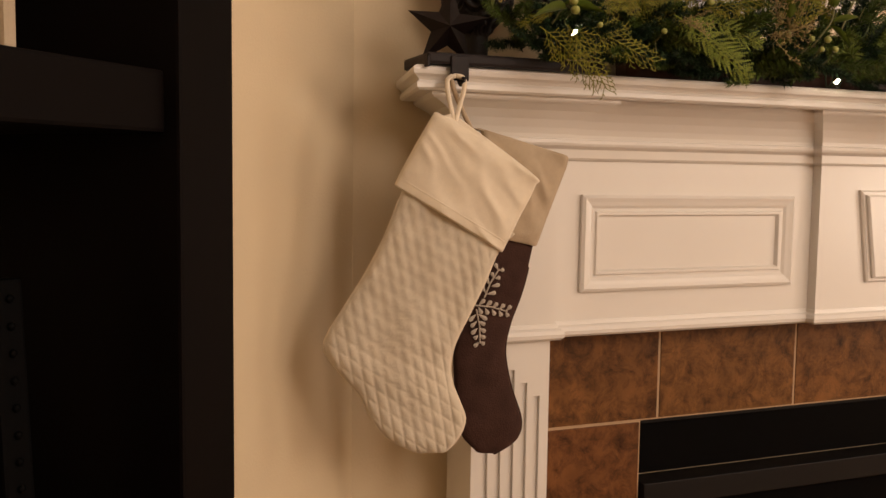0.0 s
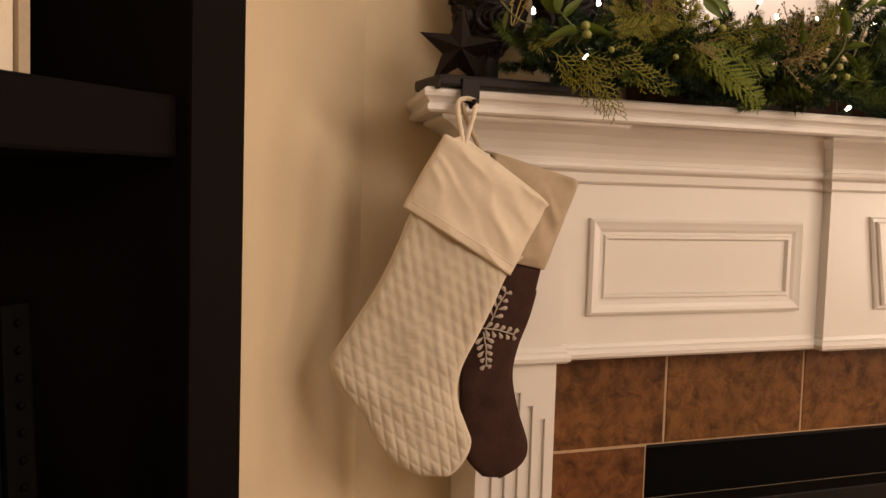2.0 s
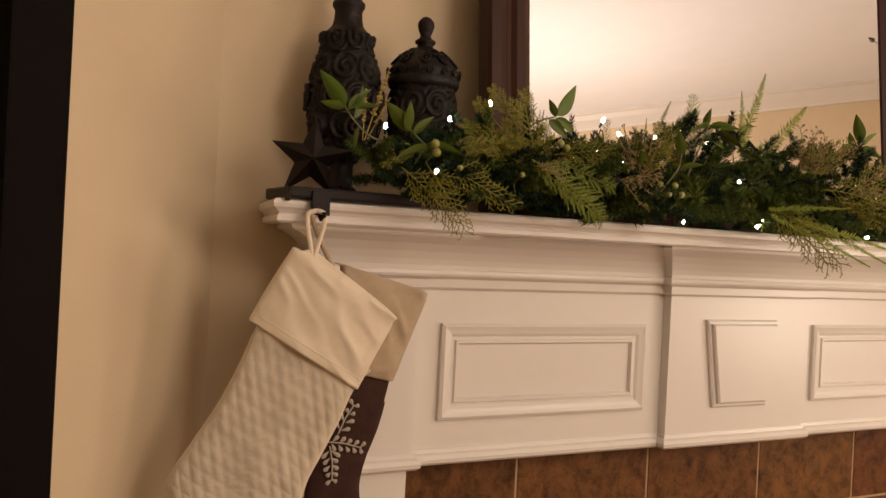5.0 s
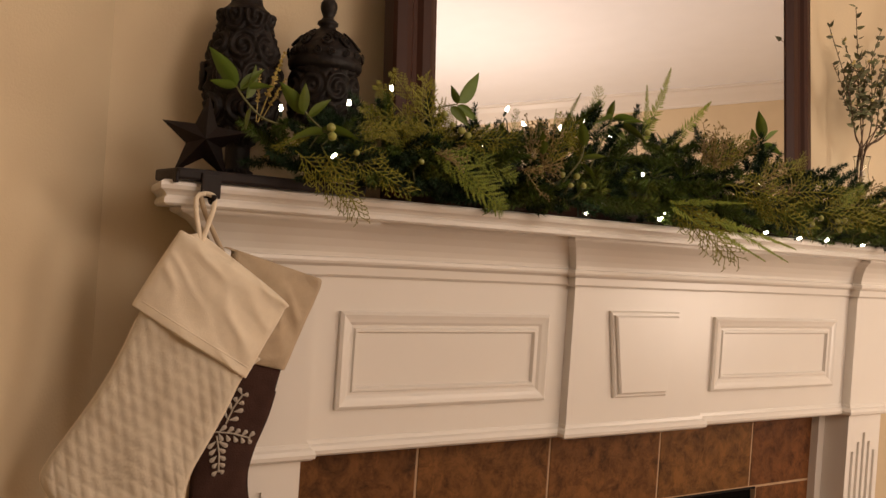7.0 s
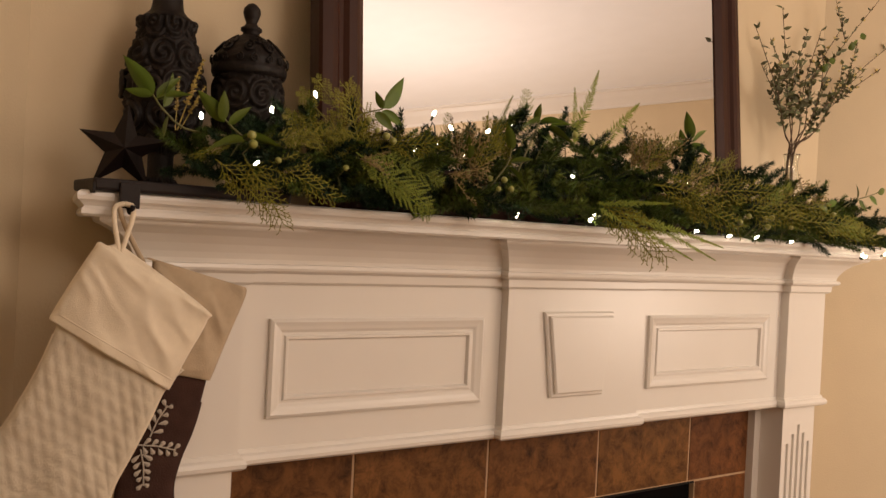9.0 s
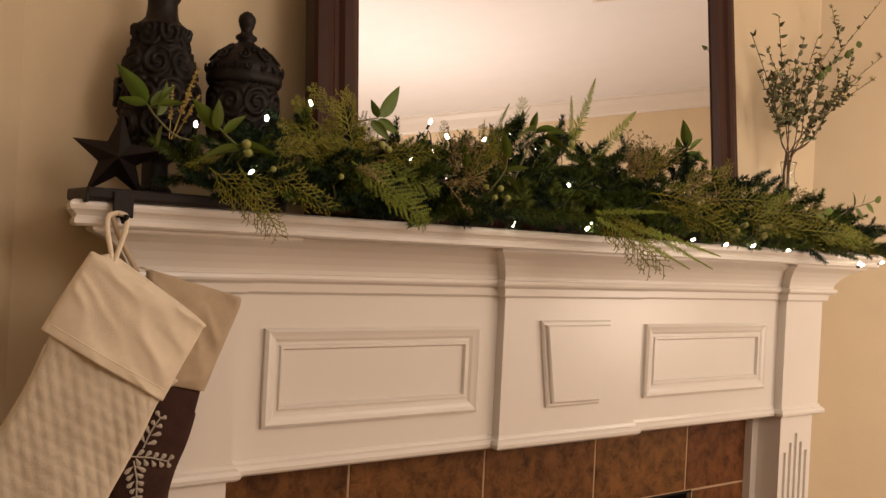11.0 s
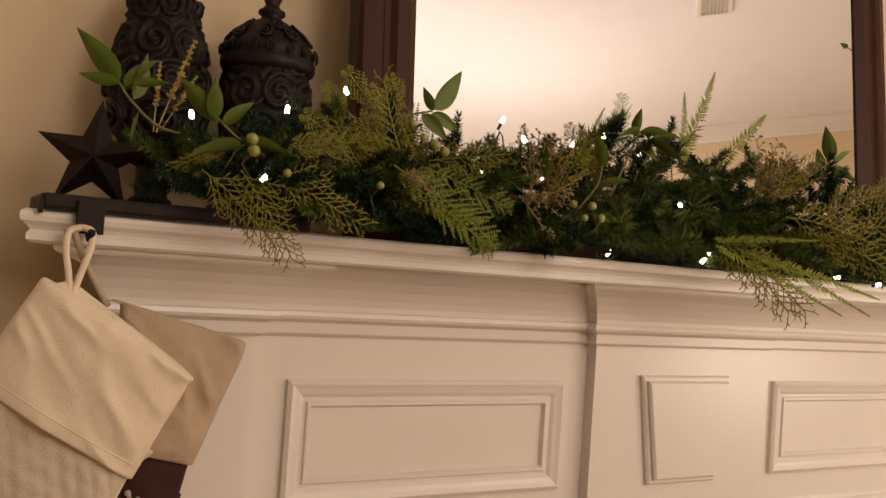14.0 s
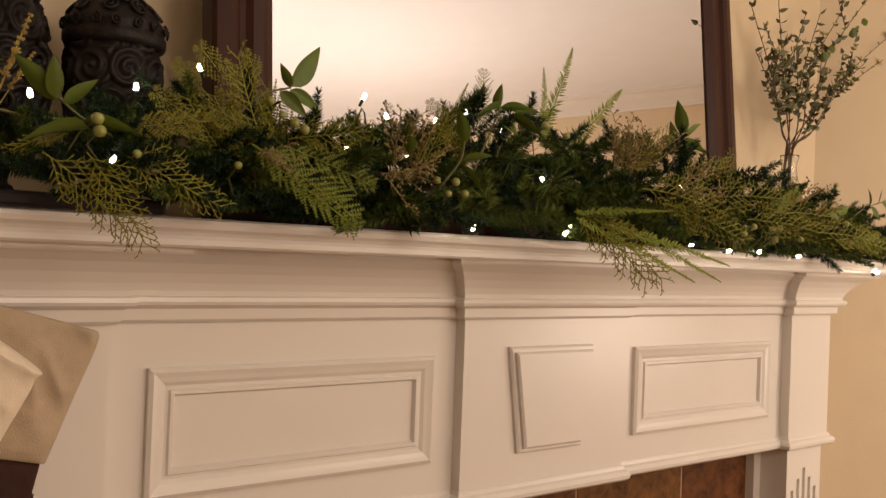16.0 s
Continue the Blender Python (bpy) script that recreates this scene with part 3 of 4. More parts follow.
def embroidered(base, tip, leaves):
    """A stitched sprig: a stem with rounded leaves in pairs, standing just proud of the cloth."""
    a, b = Vector(base), Vector(tip)
    way = (b - a)
    d = way.normalized()
    side = Vector((-d.z, 0, d.x))
    stem, sewn = tube([a, a + way * 0.5 + side * 0.002, b], 0.0011, 6), []
    for i in range(leaves):
        t = 0.12 + 0.82 * i / (leaves - 1)
        for sg in (-1, 1):
            p = a + way * t
            q = (d * 0.75 + side * sg).normalized()
            ln, wd = 0.0150 * (1.05 - 0.45 * t) * (0.8 + 0.4 * noise.random()), 0.0032
            c = Vector((-q.z, 0, q.x))
            ring = [p + q * ln * s + c * wd * w for s, w in ((0.05, 0), (0.4, 0.55), (0.75, 1), (0.95, 0.7), (1.02, 0), (0.95, -0.7), (0.75, -1), (0.4, -0.55))]
            top = p + q * ln * 0.7 + Vector((0, -0.0012, 0))
            sewn.append(([top] + ring, [(0, 1 + k, 1 + (k + 1) % 8) for k in range(8)]))
    return stem, sewn


for base, tip, k in (((0.046, -0.302, 0), (0.069, -0.262, 0), 4), ((0.030, -0.312, 0), (0.082, -0.322, 0), 5), ((0.034, -0.318, 0), (0.039, -0.366, 0), 5), ((0.020, -0.300, 0), (0.040, -0.270, 0), 3)):
    stem, sewn = embroidered((base[0] * 0.93, -0.0155, base[1]), (tip[0] * 0.93, -0.0155, tip[1]), k)
    twiglet = put("embroidered_sprig", *view_sheared(stem), M_THREAD, brown, "white embroidered leaf sprig")
    for v, f in map(view_sheared, sewn):
        put("stitched_leaf", v, f, M_THREAD, twiglet)

# ---- carved urns ----


def carved(radius_at, angle, z, size, turns=1.6, wide=0.0042, flip=1):
    """A carved scroll lying on a turned body."""
    pts = []
    for i in range(26):
        t = i / 25
        r = size * (1 - 0.86 * t)
        a = flip * t * turns * 2 * math.pi + math.pi / 2
        zz = z + r * math.sin(a)
        rad = radius_at(zz)
        th = angle + r * math.cos(a) / max(rad, 0.01)
        pts.append(((rad + 0.003) * math.cos(th), (rad + 0.003) * math.sin(th), zz))
    return tube(pts, wide, 7, 0.75)


def refined(prof):
    """The same turned profile with rings no more than 2.4 mm apart."""
    out = [prof[0]]
    for (r0, z0), (r1, z1) in zip(prof, prof[1:]):
        n = max(1, int(abs(z1 - z0) / 0.0024))
        out += [(r0 + (r1 - r0) * k / n, z0 + (z1 - z0) * k / n) for k in range(1, n + 1)]
    return out


def urn(name, label, at, prof, bands, lid_from):
    ob = thing(name, at, label, "urn", "carved urns")

    def radius_at(z):
        for (r0, z0), (r1, z1) in zip(prof, prof[1:]):
            if z0 <= z <= z1 and z1 > z0:
                return r0 + (r1 - r0) * (z - z0) / (z1 - z0)
        return prof[-1][0]
    low = [p for p in prof if p[1] <= lid_from]
    up = [p for p in prof if p[1] >= lid_from]
    # staggered rows of carved volutes: coils round each centre, deep creases where two meet
    pitch = 0.046
    across = max(5, round(2 * math.pi * 0.055 / pitch))

    def chisel(a, z):
        best, turn = 9.0, 0.0
        row = math.floor(z / pitch)
        for rr in (row - 1, row, row + 1):
            u = a / (2 * math.pi) * across + 0.5 * (rr % 2)
            k = math.floor(u)
            dx, dz = (u - k - 0.5) * 2 * math.pi * 0.055 / across, z - (rr + 0.5) * pitch
            d = math.hypot(dx, dz)
            if d < best:
                best, turn = d, math.atan2(dz, dx) * (1 if (k + rr) % 2 else -1)
        coil = math.cos(2 * math.pi * best / 0.0125 + turn)
        crease = max(0.0, best - 0.021) * 0.45
        p = Vector((math.cos(a) * 2, math.sin(a) * 2, z * 30))
        return 0.0034 * coil - crease - 0.0022 * abs(noise.noise(p * 2.1)) + 0.0005
    low = [tuple(q) for q in refined(low)]
    v, f = lathe(low, 150, rough=chisel)
    urn_body = put("urn_body", v, f, M_CARVED, ob, smooth=True)
    v, f = lathe(up, 40)
    put("lid", v, f, M_CARVED, ob, "domed lid with finial", smooth=True)
    for z, count, size, off in bands:
        for k in range(count):
            v, f = carved(radius_at, 2 * math.pi * (k + off) / count, z, size, flip=1 if k % 2 else -1, wide=size * 0.25)
            put("carved_scroll", v, f, M_CARVED, urn_body if z < lid_from else ob, smooth=True)
    return ob


short = [(0.0, 0.0), (0.036, 0.0), (0.039, 0.004), (0.038, 0.010), (0.028, 0.016), (0.019, 0.024), (0.0185, 0.060), (0.026, 0.075), (0.040, 0.090), (0.047, 0.105), (0.0505, 0.125), (0.0520, 0.155), (0.0515, 0.186), (0.0515, 0.190), (0.0545, 0.192), (0.0565, 0.196),
         (0.0565, 0.204), (0.0535, 0.207), (0.0550, 0.211), (0.0550, 0.217), (0.051, 0.222), (0.046, 0.229), (0.038, 0.238), (0.029, 0.246), (0.020, 0.252), (0.014, 0.255), (0.0115, 0.259), (0.016, 0.262), (0.016, 0.266), (0.010, 0.270), (0.008, 0.274), (0.011, 0.281), (0.0132, 0.289), (0.0122, 0.296), (0.007, 0.302), (0.0, 0.305)]
urn("carved_urn", "short dark carved wooden urn with domed lid and finial", (-0.056, 0.012, SHELF), short, [(0.213, 16, 0.006, 0.3), (0.232, 9, 0.009, 0.1), (0.243, 6, 0.007, 0.4)], 0.190)
tall = [(0.0, 0.0), (0.036, 0.0), (0.039, 0.005), (0.036, 0.012), (0.024, 0.020), (0.0185, 0.032), (0.0185, 0.062), (0.024, 0.074), (0.039, 0.090), (0.050, 0.110), (0.0555, 0.140), (0.056, 0.172), (0.051, 0.205), (0.043, 0.232), (0.0375, 0.246), (0.0405, 0.250), (0.0415, 0.260),
        (0.0385, 0.2627), (0.030, 0.269), (0.024, 0.276), (0.022, 0.286), (0.021, 0.300), (0.025, 0.306), (0.025, 0.312), (0.019, 0.318), (0.017, 0.333), (0.023, 0.346), (0.025, 0.363), (0.019, 0.382), (0.010, 0.395), (0.0, 0.401)]
urn("carved_urn", "tall dark carved openwork wooden urn with narrow neck", (-0.174, 0.045, SHELF), tall, [(0.160, 5, 0.020, 0.25), (0.115, 5, 0.018, 0.72)], 0.2627)

# ---- bookcase contents ----
B = book.matrix_world
box_file = thing("picture_frame", (0, 0, 0), "cream picture frame standing on the bookcase shelf", "picture frame")
box_file.matrix_world = B @ pose(-0.215, 0.08, 1.219)
boxed("mat_board", (-0.10, 0.004, 0.0, 0.082, 0.012, 0.23), M_CREAM, box_file)
boxed("frame_edge", (0.083, 0.0, 0.0, 0.092, 0.018, 0.24), M_TAN, box_file)
studded = thing("beaded_frame", (0, 0, 0), "dark beaded frame leaning inside the bookcase", "frame")
studded.matrix_world = B @ pose(-0.133, 0.07, 0.853, -3, 0, 0)
boxed("frame_strip", (-0.012, 0.0, 0.0, 0.012, 0.014, 0.225), M_BLACK, studded, bevel=0.003)
boxed("frame_panel", (-0.20, 0.004, 0.0, -0.013, 0.012, 0.22), M_BLACK, studded)
for i in range(12):
    v, f = lathe([(0.0, -0.002), (0.0022, -0.0014), (0.003, 0.0003), (0.0022, 0.0018), (0.0, 0.0024)], 8)
    ob = put("stud", v, f, M_BLACK, studded, smooth=True)
    ob.matrix_basis = pose(0.0, -0.001, 0.012 + i * 0.0182, 90, 0, 0)

M_SPIKE = mat("yellow_spike", (0.36, 0.27, 0.07), 0.6, vary=0.3, scale=90, island=0.3)

# ---- garland ----


def ribbon(a, b, w, normal):
    """A thin pointed blade from a to b."""
    s = (b - a).cross(normal)
    s = s.normalized() * w if s.length > 1e-9 else Vector((0, w, 0))
    m = a + (b - a) * 0.35
    return [a, m - s, b, m + s], [(0, 1, 2, 3)]


def stick(a, b, r):
    d = (b - a).normalized()
    s = d.orthogonal().normalized()
    u = d.cross(s)
    ring = [s, -0.5 * s + 0.866 * u, -0.5 * s - 0.866 * u]
    v = [a + q * r for q in ring] + [b + q * r * 0.7 for q in ring]
    return v, [(0, 1, 4, 3), (1, 2, 5, 4), (2, 0, 3, 5), (3, 4, 5)]


def mesh_of(name, pieces, material):
    v, f = merge(*pieces)
    me = bpy.data.meshes.new(name)
    me.from_pydata([tuple(q) for q in v], [], f)
    me.materials.append(material)
    return me


def pine_mesh(seed, length, needle, count, material, spread=0.9):
    r = random.Random(seed)
    bend = Vector((0, r.uniform(-0.15, 0.15), r.uniform(-0.12, 0.12)))

    def axis(t):
        return Vector((length * t, 0, 0)) + bend * length * t * t
    out = [stick(axis(i / 6), axis((i + 1) / 6), 0.0016) for i in range(6)]
    for i in range(count):
        t = 0.06 + 0.94 * (i + r.random()) / count
        a = r.uniform(0, 2 * math.pi)
        d = Vector((r.uniform(0.35, 0.85) + (0.8 if t > 0.93 else 0), math.cos(a) * spread, math.sin(a) * spread)).normalized()
        p = axis(t)
        ln = needle * r.uniform(0.7, 1.1) * (1.0 if t < 0.8 else 1.25 - 0.45 * t)
        out.append(ribbon(p, p + d * ln, 0.00105, Vector((r.uniform(-1, 1), r.uniform(-1, 1), r.uniform(-1, 1)))))
    return mesh_of("pine_sprig", out, material)


def cedar_mesh(seed, length):
    """A flat spray of scaly twigs that fork and fork again."""
    r = random.Random(seed)
    out = []
    up = Vector((0, 0, 1))

    def branch(p, d, ln, level):
        steps = max(2, int(ln / (0.0062 if level < 2 else 0.0045)))
        q = p.copy()
        side = 1 if r.random() < 0.5 else -1
        for i in range(steps):
            nd = (d + Vector((0, r.uniform(-0.06, 0.06), -0.03 * level * 0.3))).normalized()
            e = q + nd * (ln / steps)
            out.append(stick(q, e, 0.0013 if level == 0 else 0.00105))
            if level < 2 and i > 0:
                k = 1 - i / (steps + 1)
                turn = Matrix.Rotation(side * r.uniform(0.6, 0.85), 3, up)
                branch(e, (turn @ nd + Vector((0, 0, r.uniform(-0.12, 0.12)))).normalized(), (0.36 if level == 0 else 0.32) * ln * (0.35 + 0.75 * k) * r.uniform(0.75, 1.1), level + 1)
                side = -side
            d, q = nd, e
    branch(Vector((0, 0, 0)), Vector((1, 0, 0)), length, 0)
    return mesh_of("cedar_spray", out, M_CEDAR)


def fern_mesh(seed, length, wide, gap, leaflet, material, droop=0.12):
    """A feathery frond: pinnae along an arched rib, each set with tiny leaflets."""
    r = random.Random(seed)
    out = []
    n = int(length / gap)

    def axis(t):
        return Vector((length * t, 0, -droop * length * t * t))
    for i in range(n):
        a, b = axis(i / n), axis((i + 1) / n)
        out.append(stick(a, b, 0.0011))
        t = i / n
        ln = wide * (math.sin(math.pi * min(1, 0.16 + 0.84 * t)) ** 0.6) * r.uniform(0.7, 1.15)
        for sg in (-1, 1):
            if r.random() < 0.08:
                continue
            d = Vector((r.uniform(0.55, 0.95), sg, r.uniform(-0.2, 0.15))).normalized()
            if not leaflet:
                out.append(ribbon(b, b + d * ln * (1.15 - 0.65 * t), 0.0014, Vector((0, 0, 1))))
                continue
            m = max(3, int(ln / 0.0034))
            p, q = b, d.copy()
            for j in range(m):
                q = (q + Vector((0.055, 0, -0.012))).normalized()
                e = p + q * ln / m
                out.append(stick(p, e, 0.0006))
                for s2 in (-1, 1):
                    c = (q * 0.8 + Vector((-q.y, q.x, r.uniform(-0.3, 0.3))) * s2).normalized()
                    out.append(ribbon(e, e + c * leaflet * (1.1 - 0.7 * j / m), 0.0008, Vector((0, 0, 1))))
                p = e
    return mesh_of("fern_frond", out, material)


def spike_mesh(seed, length):
    """An upright flower spike crowded with small pale bracts."""
    r = random.Random(seed)
    out = []
    for i in range(16):
        a, b = Vector((length * i / 16, 0, 0)), Vector((length * (i + 1) / 16, 0, 0))
        out.append(stick(a, b, 0.0011))
        if i > 4:
            for k in range(7):
                d = Vector((r.uniform(0.5, 1.2), r.uniform(-1, 1), r.uniform(-1, 1))).normalized()
                out.append(stick(b + d * 0.0015, b + d * r.uniform(0.004, 0.0075) * (1.3 - 0.05 * i), 0.0016))
    return mesh_of("flower_spike", out, M_SPIKE)


def dried_mesh(seed, length):
    r = random.Random(seed)
    out = []
    for k in range(6):
        d = Vector((1, r.uniform(-0.5, 0.5), r.uniform(-0.4, 0.4))).normalized()
        p = Vector((0, 0, 0))
        for i in range(7):
            d = (d + Vector((0, r.uniform(-0.22, 0.22), r.uniform(-0.22, 0.22)))).normalized()
            e = p + d * length * r.uniform(0.6, 1.1) / 7
            out.append(stick(p, e, 0.0009))
            p = e
            for q in range(3):
                s = Vector((r.uniform(0, 1), r.uniform(-1, 1), r.uniform(-1, 1))).normalized()
                tip = p + s * r.uniform(0.004, 0.011)
                out.append(stick(p, tip, 0.0006))
                out.append(stick(tip, tip + s * 0.003, 0.0019))
    return mesh_of("dried_sprig", out, M_DRY)


def tuft_mesh(seed, needle, count, material):
    r = random.Random(seed)
    out = []
    for i in range(count):
        d = Vector((r.uniform(-0.2, 1.0), r.uniform(-1, 1), r.uniform(-1, 1))).normalized()
        out.append(ribbon(d * 0.002, d * needle * r.uniform(0.75, 1.1), 0.0008, Vector((r.uniform(-1, 1), r.uniform(-1, 1), r.uniform(-1, 1)))))
    return mesh_of("needle_tuft", out, material)


def leaf_mesh(name, ln, wd, fold, curl, material):
    """A pointed leaf with a folded midrib, along +x."""
    verts, faces, n = [], [], 9
    for i in range(n + 1):
        t = i / n
        w = wd * (math.sin(math.pi * t ** 0.75) ** 0.9) * (1 - 0.25 * t)
        z = -curl * ln * t * t
        verts += [(ln * t, -w, z + fold * w), (ln * t, -w * 0.5, z + fold * w * 0.35), (ln * t, 0, z), (ln * t, w * 0.5, z + fold * w * 0.35), (ln * t, w, z + fold * w)]
    for i in range(n):
        faces += [(i * 5 + k, i * 5 + k + 1, i * 5 + 6 + k, i * 5 + 5 + k) for k in range(4)]
    me = bpy.data.meshes.new(name)
    me.from_pydata(verts, [], faces)
    for p in me.polygons:
        p.use_smooth = True
    me.materials.append(material)
    return me


def aim(p, way, roll=0.0, scale=1.0):
    """A pose at p whose x axis runs along way, its z axis upwards or towards the viewer as roll tells."""
    x = Vector(way).normalized()
    z = Vector((0, -0.35, 1))
    y = z.cross(x)
    y = y.normalized() if y.length > 1e-6 else Vector((0, 1, 0))
    z = x.cross(y)
    m = Matrix((x, y, z)).transposed().to_4x4()
    return Matrix.Translation(p) @ m @ Matrix.Rotation(radians(roll), 4, "X") @ Matrix.Scale(scale, 4)


def facing(p, way, scale=1.0):
    """A pose at p, x axis along way, flat side turned to the camera."""
    x = Vector(way).normalized()
    z = Vector((-0.15, -1.0, 0.05))
    z = (z - x * z.dot(x)).normalized()
    return Matrix.Translation(p) @ Matrix((x, z.cross(x), z)).transposed().to_4x4() @ Matrix.Scale(scale, 4)


garland = thing("garland", (MID, -0.07, SHELF), "mixed evergreen garland with pine, cedar, ferns, leaves and berries", "garland")
garland.matrix_world = Matrix.Identity(4)


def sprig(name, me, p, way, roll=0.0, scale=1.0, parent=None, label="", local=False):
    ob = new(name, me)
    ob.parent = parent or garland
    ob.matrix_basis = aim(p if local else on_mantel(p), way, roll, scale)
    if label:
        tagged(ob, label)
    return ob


def top_at(x):
    """The garland's height above the shelf along the mantel."""
    xs = [-0.22, -0.13, -0.02, 0.05, 0.15, 0.26, 0.41, 0.55, 0.72, 0.89, 1.08, 1.27, 1.46, 1.62, 1.70]
    zs = [0.055, 0.085, 0.115, 0.145, 0.105, 0.130, 0.165, 0.175, 0.170, 0.160, 0.140, 0.120, 0.095, 0.060, 0.035]
    return float(np.interp(x, xs, zs))


PINES = [pine_mesh(s, 0.13, 0.020, 380, M_PINE if s % 3 else M_PINE2) for s in range(6)]
TIPS = [pine_mesh(30 + s, 0.046, 0.017, 240, M_TIP if s else M_PINE, 1.0) for s in range(3)]
SPRUCE = [pine_mesh(20 + s, 0.11, 0.018, 260, M_PINE2, 1.0) for s in range(2)]
CEDARS = [cedar_mesh(40 + s, 0.15) for s in range(4)]
FERNS = [fern_mesh(60 + s, 0.15, 0.034, 0.0090, 0.0044, M_FERN, 0.25) for s in range(2)]
PLUMES = [fern_mesh(70 + s, 0.14, 0.017, 0.0040, 0, M_FERN, 0.10) for s in range(2)]
PLUMES.append(fern_mesh(75, 0.15, 0.026, 0.0062, 0.0045, M_CEDAR, 0.04))
PLUMES.append(fern_mesh(77, 0.15, 0.036, 0.0085, 0.0042, M_FERN, 0.08))
PLUMES.append(fern_mesh(79, 0.14, 0.013, 0.0036, 0, M_FERN, 0.05))
DRIED = [dried_mesh(80 + s, 0.09) for s in range(3)]
TUFTS = [tuft_mesh(90 + s, 0.05, 46, M_PINE) for s in range(2)]

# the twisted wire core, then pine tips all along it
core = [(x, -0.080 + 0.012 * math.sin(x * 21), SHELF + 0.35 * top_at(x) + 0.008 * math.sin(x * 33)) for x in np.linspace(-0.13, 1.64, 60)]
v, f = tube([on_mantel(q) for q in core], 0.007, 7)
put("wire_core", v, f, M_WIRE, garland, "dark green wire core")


def clear_of_mirror(p, way, ln):
    """Turns a tip that would run into the mirror or the shelf back towards the room."""
    tip = p + way * ln
    x = tip.x
    if 0.05 < x < 1.26 and tip.y > -0.040:
        way.y -= (tip.y + 0.040) / ln
    if tip.z < SHELF + 0.010:
        way.z += (SHELF + 0.010 - tip.z) / ln
    most = SHELF + top_at(x) + 0.012
    if tip.z > most:
        way.z -= (tip.z - most) / ln
    return way.normalized()


for i in range(292):
    x = -0.12 + 1.74 * (i + R.random()) / 292
    h = top_at(x)
    p = Vector((x, R.uniform(-0.135, -0.055), SHELF + 0.010 + R.random() * h * 0.80))
    w = Vector((R.choice((-1, 1, 1)) * R.uniform(0.2, 1), R.uniform(-0.8, 0.12), R.uniform(-0.15, 0.75) if p.z > SHELF + 0.4 * h else R.uniform(-0.4, 0.4))).normalized()
    ln = R.uniform(0.5, 0.85)
    if x > 1.5 or x < 0:
        ln *= 0.7
    w = clear_of_mirror(p, w, 0.135 * ln)
    me = R.choice(PINES) if R.random() < 0.8 else R.choice(SPRUCE)
    sprig("pine_sprig", me, p, w, R.uniform(0, 360), ln)
# filling behind, of dark spruce with the inner shade put into its colour
for i in range(170):
    x = -0.06 + 1.70 * (i + R.random()) / 170
    h = top_at(x)
    p = Vector((x, R.uniform(-0.080, -0.045), SHELF + 0.02 + R.random() * h * 0.85))
    w = clear_of_mirror(p, Vector((R.uniform(-1, 1), R.uniform(-0.5, 0.1), R.uniform(-0.3, 0.7))).normalized(), 0.10)
    sprig("spruce_sprig", R.choice(SPRUCE + PINES[:1]), p, w, R.uniform(0, 360), R.uniform(0.6, 0.85))
for i in range(48):
    x = R.uniform(-0.19, 0.16)
    p = Vector((x, R.uniform(-0.12, -0.06), SHELF + R.uniform(0.015, 0.075)))
    w = clear_of_mirror(p, Vector((R.uniform(-1, 1), R.uniform(-0.8, -0.1), R.uniform(-0.2, 0.5))).normalized(), 0.10)
    sprig("spruce_sprig", R.choice(PINES[:3]), p, w, R.uniform(0, 360), R.uniform(0.5, 0.75))
# low greenery over the foot of the stocking holder
for i in range(46):
    p = Vector((R.uniform(-0.13, 0.16), R.uniform(-0.135, -0.085), SHELF + R.uniform(0.014, 0.06)))
    w = clear_of_mirror(p, Vector((R.uniform(-0.8, 1), R.uniform(-0.7, -0.1), R.uniform(-0.15, 0.35))).normalized(), 0.09)
    sprig("spruce_sprig", R.choice(SPRUCE), p, w, R.uniform(0, 360), R.uniform(0.5, 0.75))
# short fresh tips along the shelf edge
for i in range(60):
    x = 0.04 + 1.6 * (i + R.random()) / 60
    p = Vector((x, -0.095, SHELF + 0.026 + R.uniform(0, 0.05)))
    w = Vector((R.uniform(-0.5, 0.5), -1, R.uniform(-0.15, 0.3))).normalized()
    sprig("pine_tip", R.choice(TIPS), p, w, R.uniform(0, 360), R.uniform(0.95, 1.45))
for i in range(26):
    x = R.uniform(0.02, 1.6)
    p = Vector((x, -0.125, SHELF + R.uniform(0.3, 0.8) * top_at(x)))
    sprig("needle_tuft", R.choice(TUFTS), p, (R.uniform(-0.5, 0.5), -1, R.uniform(-0.1, 0.5)), 0, R.uniform(0.6, 1.0))
sprig("needle_tuft", TUFTS[0], Vector((0.535, -0.145, SHELF + 0.08)), (0, -1, 0.1), 0, 1.1)

